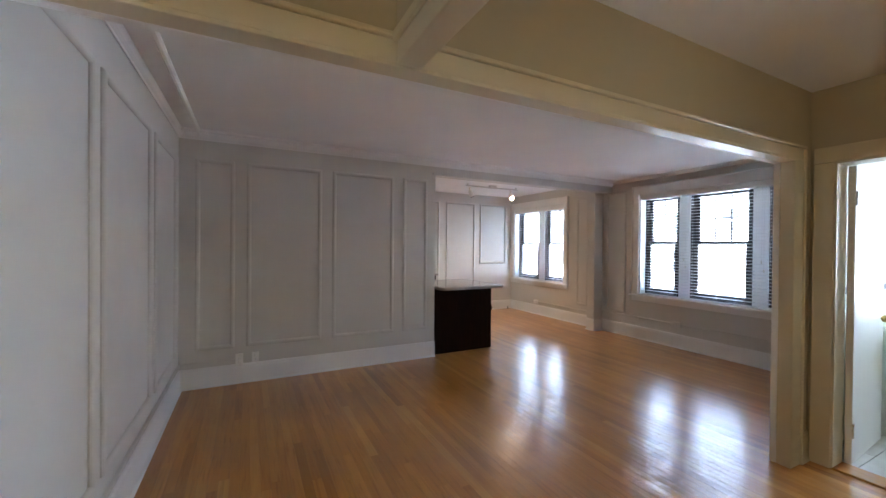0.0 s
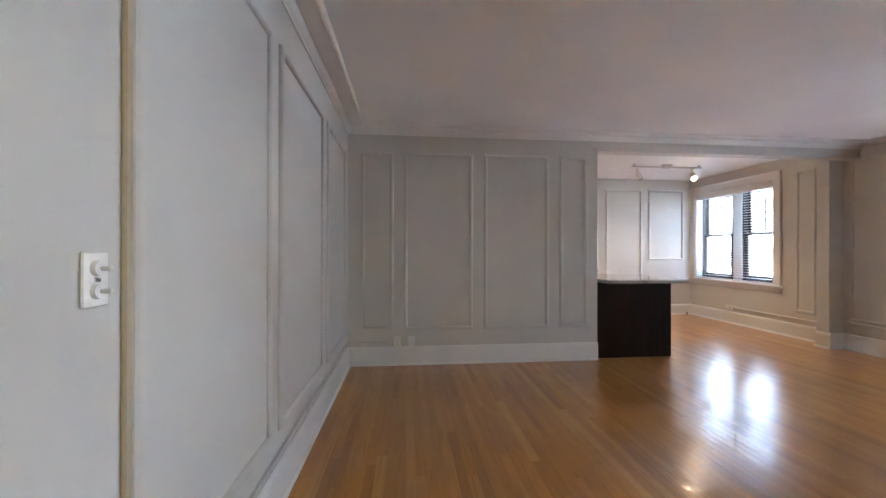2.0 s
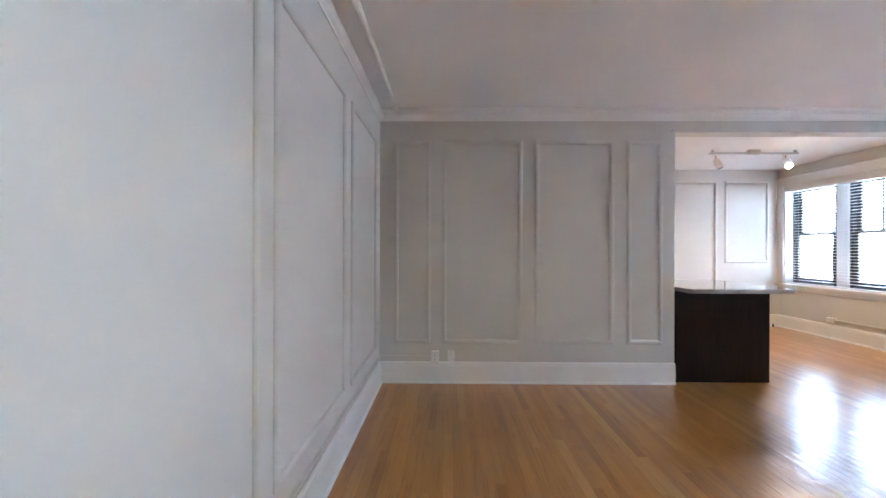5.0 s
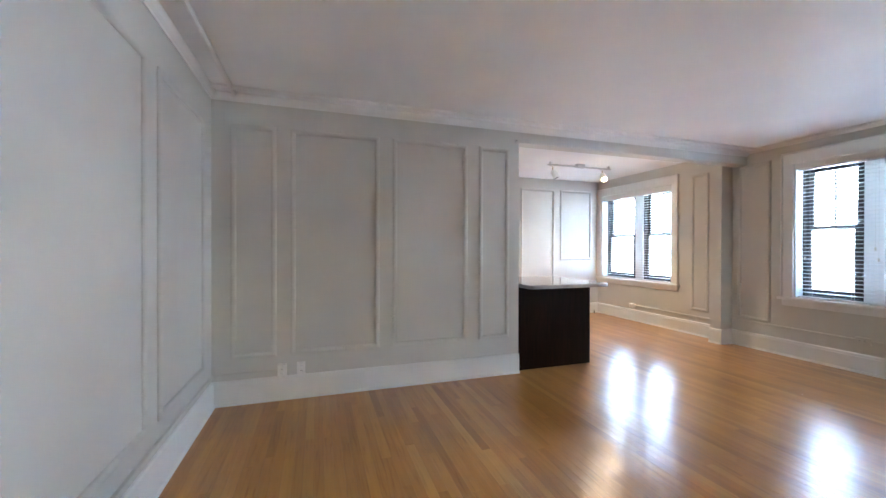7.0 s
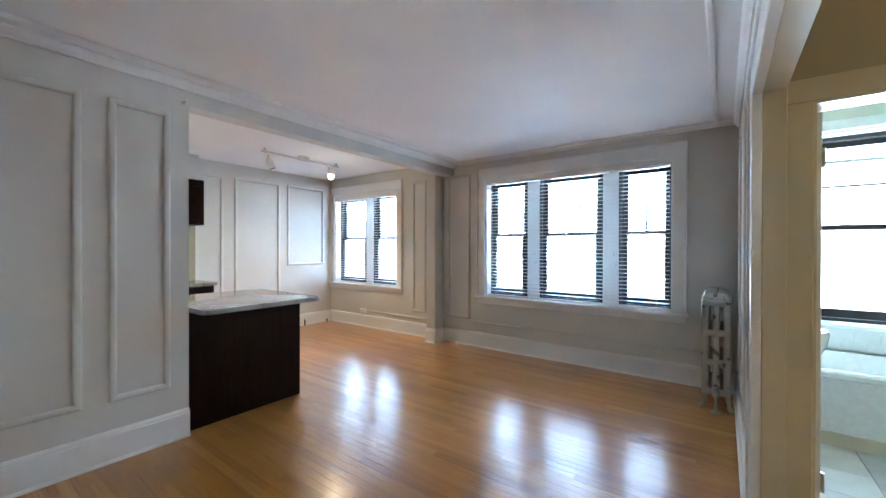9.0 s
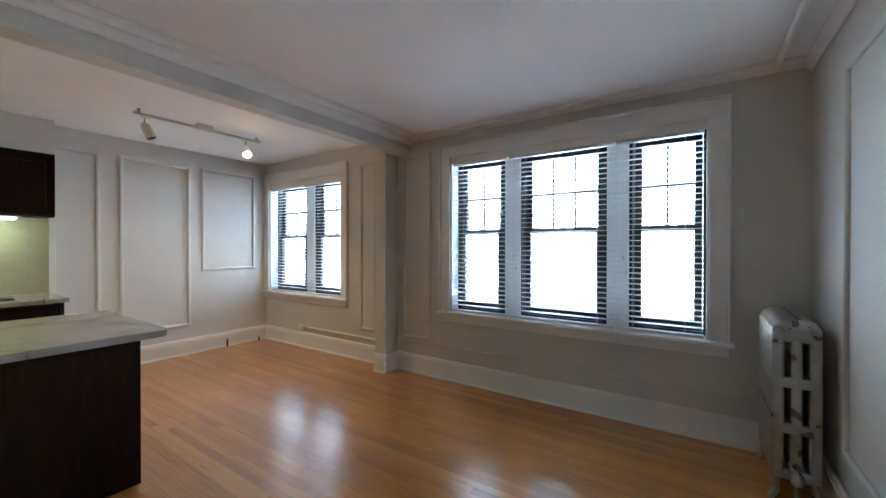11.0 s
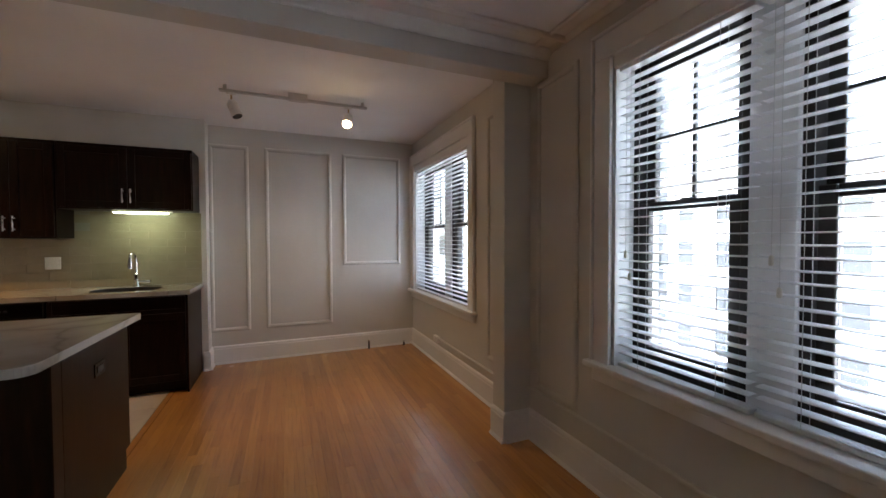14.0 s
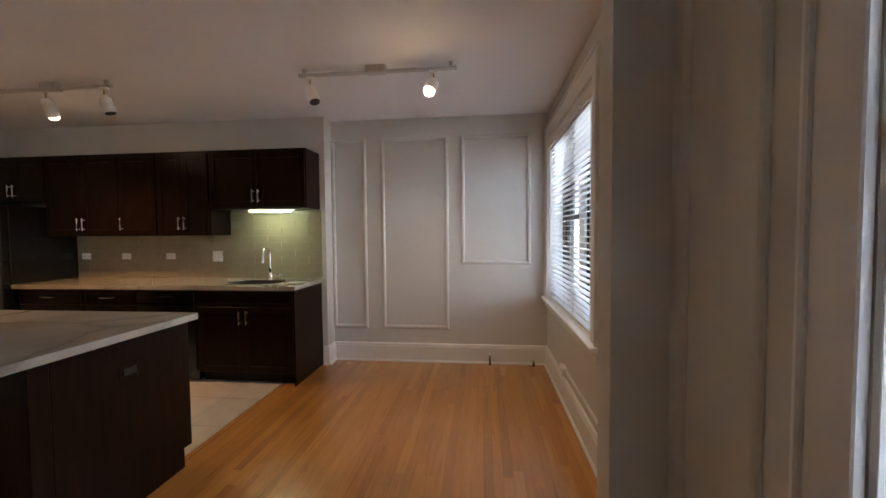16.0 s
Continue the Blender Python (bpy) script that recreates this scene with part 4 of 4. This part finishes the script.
def track_light(x0, x1, y, spots, label, power):
    """A ceiling track with spotlights. spots: (x, aim x, aim y, lit)."""
    t = thing("track_light", label, "track light")
    z = KCEIL
    part("track", boxes((x0, x1, y - 0.017, y + 0.017, z - 0.055, z - 0.035), soft=0.003), TRACKGREY, t)
    xm = (x0 + x1) / 2
    part("feed_box", boxes((xm - 0.075, xm + 0.075, y - 0.03, y + 0.03, z - 0.060, z), soft=0.005), TRACKGREY, t)
    for x in (x0 + 0.04, x1 - 0.04):
        part("standoff", boxes((x - 0.012, x + 0.012, y - 0.010, y + 0.010, z - 0.036, z)), TRACKGREY, t)
    for x, ax, ay, lit in spots:
        s = part("spotlight", boxes((x - 0.035, x + 0.035, y - 0.014, y + 0.014, z - 0.075, z - 0.055), soft=0.003), PLATE, t)
        bm = bmesh.new()
        rod(bm, (x, y, z - 0.075), (x, y, z - 0.135), 0.006, sides=10)
        part("swivel", bm, BRASS, s, "brass swivel stem")
        top = Vector((x, y, z - 0.135))
        aim = Vector((ax, ay, -1)).normalized()
        bm = bmesh.new()
        rod(bm, top - aim * 0.016, top + aim * 0.012, 0.020, 0.040, 18)
        rod(bm, top + aim * 0.012, top + aim * 0.125, 0.041, 0.043, 18)
        part("shade", bm, PLATE, s, "white cylindrical shade", True)
        bm = bmesh.new()
        rod(bm, top + aim * 0.1255, top + aim * (0.15 if lit else 0.128), 0.038, 0.024 if lit else 0.036, 18)
        part("bulb", bm, (BULB if power == SPOT_POWER else BULB_DIM) if lit else SLOT, s, "lit warm bulb" if lit else "unlit bulb", True)
        if lit:
            l = new("spot_lamp", bpy.data.lights.new("spot_lamp", "SPOT"))
            l.data.energy, l.data.spot_size, l.data.spot_blend, l.data.shadow_soft_size = power, radians(140), 1.0, 0.05
            l.data.color = (1.0, 0.64, 0.33) if power == SPOT_POWER else (1.0, 0.50, 0.19)
            l.matrix_world = look(top + aim * 0.165, top + aim * 0.165 + Vector((ax * 0.6, -ay * 0.15, -1)))
    return t


SPOT_POWER = 3.3
track_light(4.17, 5.35, 6.51, ((4.255, 0.40, -0.22, False), (5.185, -0.26, -0.80, True)), "white ceiling track with two spotlights, one lit", SPOT_POWER)
track_light(1.56, 2.63, 6.50, ((2.045, -0.15, 0.6, True), (2.565, 0.3, 0.1, False)), "white ceiling track with two spotlights over the kitchen", SPOT_POWER * 2.0)

# peninsula
pen = thing("peninsula", "espresso wood peninsula with plain back and end panels", "kitchen island")
part("body", boxes((1.25, 3.725, 5.14, 5.83, 0.105, 0.885)), ESPRESSO, pen)
part("back_panel", boxes((PART_END + 0.004, 3.745, 5.035, 5.115, 0.0, 0.884), soft=0.002), ESPRESSO, pen)
part("end_panel", boxes((3.725, 3.745, 5.117, 5.86, 0.115, 0.884), (3.725, 3.745, 5.117, 5.80, 0.0, 0.115)), ESPRESSO, pen)
part("toe_kick", boxes((1.25, 3.725, 5.78, 5.80, 0.0, 0.105)), ESPRESSO, pen)
for k in range(4):
    shaker_x = 1.26 + k * 0.61
    part("cabinet_door", boxes((shaker_x, shaker_x + 0.60, 5.832, 5.852, 0.115, 0.875), soft=0.003), ESPRESSO, pen)
part("outlet_plate", boxes((3.745, 3.751, 5.41, 5.525, 0.675, 0.745), soft=0.002), BLACK, pen, "black outlet plate set in the end panel")
part("outlet_face", boxes((3.751, 3.754, 5.433, 5.502, 0.693, 0.727), soft=0.001), SLOT, pen)
itop = thing("peninsula_countertop", "white veined marble slab with rounded corners on the peninsula", "countertop")
bm = bmesh.new()


def slab_outline():
    pts = []
    corners = [(PART_END + 0.012, 4.775), (3.80, 4.78), (3.812, 5.87)]
    for (cx, cy), (sx, sy), a0, r in zip(corners, ((1, 1), (-1, 1), (-1, -1)), (180, 270, 0), (0.055, 0.06, 0.008)):
        for k in range(6):
            a = radians(a0 + 18 * k)
            pts.append((cx + sx * r + r * math.cos(a), cy + sy * r + r * math.sin(a)))
    return pts + [(1.22, 5.87), (1.22, NORTH + 0.145), (PART_END + 0.012, NORTH + 0.145)]


lowv = [bm.verts.new((x, y, 0.885)) for x, y in slab_outline()]
topv = [bm.verts.new((x, y, 0.922)) for x, y in slab_outline()]
bm.faces.new(lowv[::-1])
upper = bm.faces.new(topv)
for i in range(len(lowv)):
    bm.faces.new((lowv[i], lowv[(i + 1) % len(lowv)], topv[(i + 1) % len(lowv)], topv[i]))
bmesh.ops.bevel(bm, geom=list(upper.edges), offset=0.005, segments=2, affect="EDGES", profile=0.5)
part("slab", bm, STONE, itop)

# ---- bathroom ----
leaf = thing("door_1", "white panel door standing open into the bathroom", "door", kind="structure")
leaf.matrix_basis = pose(HX + 0.145, DOOR_N - 0.022, 0, 0, 0, 3.2)
part("leaf", boxes((0.0, 0.70, -0.038, 0.0, 0.012, DOOR_H - 0.022), soft=0.003), TRIM, leaf)
for z in (0.24, 1.80):
    bm = boxes((-0.004, 0.03, -0.040, -0.037, z - 0.045, z + 0.045))
    rod(bm, (-0.006, -0.044, z - 0.048), (-0.006, -0.044, z + 0.048), 0.006)
    part("hinge", bm, NICKEL, leaf, "old nickel butt hinge")
for s in (-0.052, 0.014):
    bm = bmesh.new()
    lathe(bm, [(0.010, 0), (0.024, 0.010), (0.028, 0.024), (0.020, 0.038), (0.004, 0.042)], (0, 0, 0), 16)
    bmesh.ops.rotate(bm, verts=list(bm.verts), cent=(0, 0, 0), matrix=Matrix.Rotation(radians(90 if s < 0 else -90), 3, "X"))
    bmesh.ops.translate(bm, verts=list(bm.verts), vec=(0.64, -0.038 if s < 0 else 0.0, 0.94))
    part("door_knob", bm, BRASS, leaf, "brass knob", True)

tub = thing("bathtub", "white enamel bathtub under the bathroom window", "bathtub")
TX0, TX1, TY0, TY1, TH = 5.38, 6.135, -0.15, 1.63, 0.52
bm = bmesh.new()
rings = []
for inset, z in ((0.0, 0.0), (0.0, TH - 0.06), (-0.018, TH - 0.045), (-0.022, TH - 0.015), (-0.008, TH), (0.05, TH), (0.075, TH - 0.02), (0.10, TH - 0.20), (0.16, 0.14), (0.26, 0.11)):
    r = 0.06 if inset < 0.05 else 0.18
    a0, a1, b0, b1 = TX0 + inset, TX1 - inset * 0.7, TY0 + inset, TY1 - inset
    ring = []
    for cx, cy, s0 in ((a1 - r, b1 - r, 0), (a0 + r, b1 - r, 90), (a0 + r, b0 + r, 180), (a1 - r, b0 + r, 270)):
        for k in range(6):
            a = radians(s0 + 18 * k)
            ring.append(bm.verts.new((cx + r * math.cos(a), cy + r * math.sin(a), z)))
    rings.append(ring)
for a, b in zip(rings, rings[1:]):
    for i in range(len(a)):
        bm.faces.new((a[i], a[(i + 1) % len(a)], b[(i + 1) % len(a)], b[i]))
bm.faces.new(rings[0][::-1])
bm.faces.new(rings[-1])
part("basin", bm, ENAMEL, tub, smooth=True)
setting("tub_skirting", boxes((TX0 - 0.016, TX0 - 0.002, TY0, TY1, 0.006, 0.10), soft=0.003), CREAM, "pale beige skirting strip along the foot of the tub", "trim")
bm = bmesh.new()
tube(bm, [(5.72, -0.13, 0.62), (5.72, -0.03, 0.62), (5.72, 0.0, 0.60)], 0.02)
part("spout", bm, CHROME, tub, smooth=True)

basin = thing("pedestal_sink", "white ceramic pedestal sink by the bathroom wall", "sink")
bm = bmesh.new()
lathe(bm, [(0.06, 0.60), (0.12, 0.66), (0.155, 0.74), (0.165, 0.81), (0.158, 0.83), (0.13, 0.825), (0.09, 0.76), (0.03, 0.73)], (5.14, 1.46, 0), 28)
part("bowl", bm, ENAMEL, basin, smooth=True)
bm = bmesh.new()
lathe(bm, [(0.11, 0), (0.11, 0.03), (0.09, 0.07), (0.075, 0.35), (0.085, 0.62), (0.10, 0.66)], (5.14, 1.49, 0), 20)
part("pedestal", bm, ENAMEL, basin, smooth=True)
bm = bmesh.new()
tube(bm, [(5.14, 1.60, 0.82), (5.14, 1.60, 0.90), (5.14, 1.57, 0.93), (5.14, 1.51, 0.91)], 0.012)
part("tap", bm, CHROME, basin, smooth=True)

part("head_casing", boxes((EAST - 0.045, EAST - 0.02, BATH[0] - 0.06, BATH[1] + 0.06, BATH[3], BATH[3] + 0.085), soft=0.004), TRIM, window_3, "white painted head casing")
rail = thing("shower_rod", "thin white shower curtain rod above the bathtub", "shower rod")
bm = bmesh.new()
rod(bm, (5.42, TY0, 1.965), (5.42, HALL - 0.02, 1.965), 0.0125, sides=12)
part("tube", bm, PLATE, rail, smooth=True)
bm = bmesh.new()
rod(bm, (5.42, HALL - 0.034, 1.965), (5.42, HALL - 0.020, 1.965), 0.030, 0.034, 16)
part("flange", bm, PLATE, rail, smooth=True)

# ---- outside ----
ground = setting("ground", boxes((7.0, 400, -400, 400, -16.2, -16.0)), PALE_GROUND, "unseen street level far below the windows, pale to bounce daylight up", "ground")
far_house = thing("apartment_building", "pale stone apartment building across the street", "building")
FX, FTOP = 31.0, 5.4
part("wall", boxes((FX, FX + 12, -26, 60, -16.0, FTOP)), FACADE, far_house)
part("cornice", boxes((FX - 0.5, FX + 0.2, -26.2, 60.2, FTOP, FTOP + 0.7), soft=0.08), FACADE, far_house)
first = None
for k in range(26):
    for s in range(6):
        y, z = -22 + k * 3.1 + (0.5 if k % 2 else 0), -12.4 + s * 3.0
        m = Matrix.Translation((FX, y, z))
        if first is None:
            first = part("window", boxes((-0.06, 0.02, -0.70, 0.70, -0.12, 0.0), (-0.05, 0.02, -0.62, -0.54, 0, 1.7), (-0.05, 0.02, 0.54, 0.62, 0, 1.7), (-0.05, 0.02, -0.54, 0.54, 1.62, 1.7), (-0.04, 0.02, -0.54, 0.54, 0.82, 0.90)), FACADE, far_house)
            first.matrix_basis = m
            glass0 = part("pane", boxes((-0.02, 0.01, -0.54, 0.54, 0.0, 1.62)), FACADE_GLASS, first)
        else:
            w = share("window", first, far_house, m)
            share("pane", glass0, w, Matrix.Identity(4))
pier = setting("outer_pier", boxes((EAST + 0.341, EAST + 0.40, 4.50, 5.98, -16, 4)), BRICK, "grey stone pier between the windows outside", "wall")
qrng = random.Random(4)
for k in range(22):
    z = 0.62 + k * 0.085
    part("brick", boxes((EAST + 0.35, EAST + 0.42, 4.50 - 0.03 * (k % 2) - qrng.uniform(0, 0.015), 4.62, z, z + 0.074), soft=0.006), BRICK, pier)


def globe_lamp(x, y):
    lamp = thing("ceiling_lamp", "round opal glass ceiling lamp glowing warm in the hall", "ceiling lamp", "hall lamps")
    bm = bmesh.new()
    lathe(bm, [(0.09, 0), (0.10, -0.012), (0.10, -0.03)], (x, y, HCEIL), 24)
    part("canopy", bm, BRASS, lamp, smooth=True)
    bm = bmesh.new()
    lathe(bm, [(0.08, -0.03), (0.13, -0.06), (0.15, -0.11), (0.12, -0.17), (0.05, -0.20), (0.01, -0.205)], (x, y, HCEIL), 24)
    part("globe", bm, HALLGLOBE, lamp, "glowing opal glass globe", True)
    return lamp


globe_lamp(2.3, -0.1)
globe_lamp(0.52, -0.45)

# ---- small pieces of the floors and tiled walls ----
BOARD = 0.057


def board_mesh(bm, x0, x1, y0, y1):
    """One floor board with eased top edges."""
    e, z0, z1 = 0.00025, -0.006, 0.0
    lo = [bm.verts.new((x, y, z0)) for x, y in ((x0, y0), (x1, y0), (x1, y1), (x0, y1))]
    mid = [bm.verts.new((x, y, z1 - e)) for x, y in ((x0, y0), (x1, y0), (x1, y1), (x0, y1))]
    top = [bm.verts.new((x, y, z1)) for x, y in ((x0 + e, y0 + e), (x1 - e, y0 + e), (x1 - e, y1 - e), (x0 + e, y1 - e))]
    for a, b in ((lo, mid), (mid, top)):
        for i in range(4):
            bm.faces.new((a[i], a[(i + 1) % 4], b[(i + 1) % 4], b[i]))
    bm.faces.new(top)


rng = random.Random(11)
near, rest = [], []
x = 0.001
while x < EAST - 0.01:
    x1 = min(x + BOARD, EAST)
    y = -1.0 - rng.uniform(0, 1.2)
    while y < FAR:
        y1 = y + rng.choice((0.45, 0.7, 0.9, 1.2, 1.5, 1.8, 2.1))
        a, b = max(y, -1.0), min(y1, FAR)
        y = y1
        if b - a < 0.02:
            continue
        if x > HX - 0.01 and a < SOUTH:
            a = SOUTH - 0.03
        if x < 3.66 and b > NORTH + 0.05:
            b = NORTH + 0.10
        if b - a < 0.05:
            continue
        cx, cy = x + BOARD / 2, (a + b) / 2
        piece = (x + 0.0002, x1 - 0.0002, a + 0.0003, b - 0.0003)
        if (3.9 < cx < 6.0 and 3.6 < cy) or (0.3 < cx < 2.2 and 1.9 < cy < 4.6):
            near.append(piece)
        else:
            rest.append(piece)
    x = x1
near, rest = near[:298], rest + near[298:]
bm = bmesh.new()
for p in rest:
    board_mesh(bm, *p)
tagged(part("boards", bm, OAK_JOINED, floor, "further oak boards of the same floor"), kind="stuff")
for p in near:
    bm = bmesh.new()
    board_mesh(bm, *p)
    part("board", bm, OAK_PIECE, floor)


def tile_piece(w, h, d, e):
    """A tile lying in the plane z = 0, with eased edges, w by h, d thick."""
    bm = bmesh.new()
    lo = [bm.verts.new((x, y, 0)) for x, y in ((0, 0), (w, 0), (w, h), (0, h))]
    mid = [bm.verts.new((x, y, d - e)) for x, y in ((0, 0), (w, 0), (w, h), (0, h))]
    top = [bm.verts.new((x, y, d)) for x, y in ((e, e), (w - e, e), (w - e, h - e), (e, h - e))]
    for a, b in ((lo, mid), (mid, top)):
        for i in range(4):
            bm.faces.new((a[i], a[(i + 1) % 4], b[(i + 1) % 4], b[i]))
    bm.faces.new(top)
    return bm


def tile_field(parent, mat, u0, u1, v0, v1, w, h, joint, place, stagger, d=0.007, skip=None):
    """Lays tiles over a rectangle; place(u, v) gives the pose of a tile's corner."""
    made = {}
    row, v = 0, v0
    while v < v1 - 0.01:
        hh = min(h, v1 - v)
        u = u0 - (w / 2 if stagger and row % 2 else 0)
        while u < u1 - 0.01:
            a, b = max(u, u0), min(u + w, u1)
            if b - a > 0.015 and not (skip and skip((a + b) / 2, v + hh / 2)):
                key = (round(b - a, 3), round(hh, 3))
                if key in made:
                    share("tile", made[key], parent, place(a, v))
                else:
                    made[key] = part("tile", tile_piece(b - a - joint, hh - joint, d, 0.0012), mat, parent)
                    made[key].matrix_basis = place(a, v)
            u += w
        v += h
        row += 1


# kitchen floor tiles, with a wooden edge strip to the oak
floor_kitchen = setting("floor_kitchen", boxes((0.12, 3.66, NORTH + 0.14, KBACK, -0.005, -0.001)), GROUT, "pale beige tiled kitchen floor", "floor")
tile_field(floor_kitchen, KTILE, 0.12, 3.66, 5.80, 7.20, 0.46, 0.46, 0.004, lambda u, v: Matrix.Translation((u, v, -0.001)), False)
tagged(link("floor_edge_strip", boxes((3.662, 3.70, NORTH + 0.15, KBACK, -0.003, 0.003), soft=0.001), OAK_JOINED), "narrow oak edge strip between tile and boards", "trim", kind="structure")

# backsplash
UPRIGHT_S = Matrix(((1, 0, 0), (0, 0, -1), (0, 1, 0))).to_4x4()
backsplash = setting("backsplash", boxes((0.955, 3.84, KBACK - 0.003, KBACK, 0.926, 1.650)), SPLASH_JOINT, "greige glass subway tile backsplash", "backsplash")
tile_field(backsplash, SPLASH, 0.955, 3.84, 0.927, 1.650, 0.305, 0.0765, 0.0016,
           lambda u, v: Matrix.Translation((u, KBACK - 0.003, v)) @ UPRIGHT_S, True, 0.0045, lambda u, v: v > 1.395 and u < 2.822)

# bathroom floor and the tiled wall by the tub
floor_bath = setting("floor_bath", boxes((HX + 0.12, EAST, -1.0, HALL - 0.02, -0.005, 0.0)), GROUT, "white marble tiled bathroom floor", "floor")
tile_field(floor_bath, BATHSTONE, HX + 0.145, 5.60, -1.0, HALL - 0.02, 0.305, 0.305, 0.004, lambda u, v: Matrix.Translation((u, v, 0.0)), True)
UPRIGHT_W = Matrix(((0, 0, -1), (1, 0, 0), (0, 1, 0))).to_4x4()
tile_field(wall_bath_east, SUBWAY, 0.0, HALL - 0.02, 0.52, 0.745, 0.152, 0.0755, 0.003,
           lambda u, v: Matrix.Translation((EAST - 0.02, u, v)) @ UPRIGHT_W, True, 0.006)
dark_band = setting("tile_band", boxes((HX + 0.15, EAST - 0.03, HALL - 0.028, HALL - 0.02, 1.12, 1.17)), SLOT, "dark tile band on the bathroom wall", "tile")
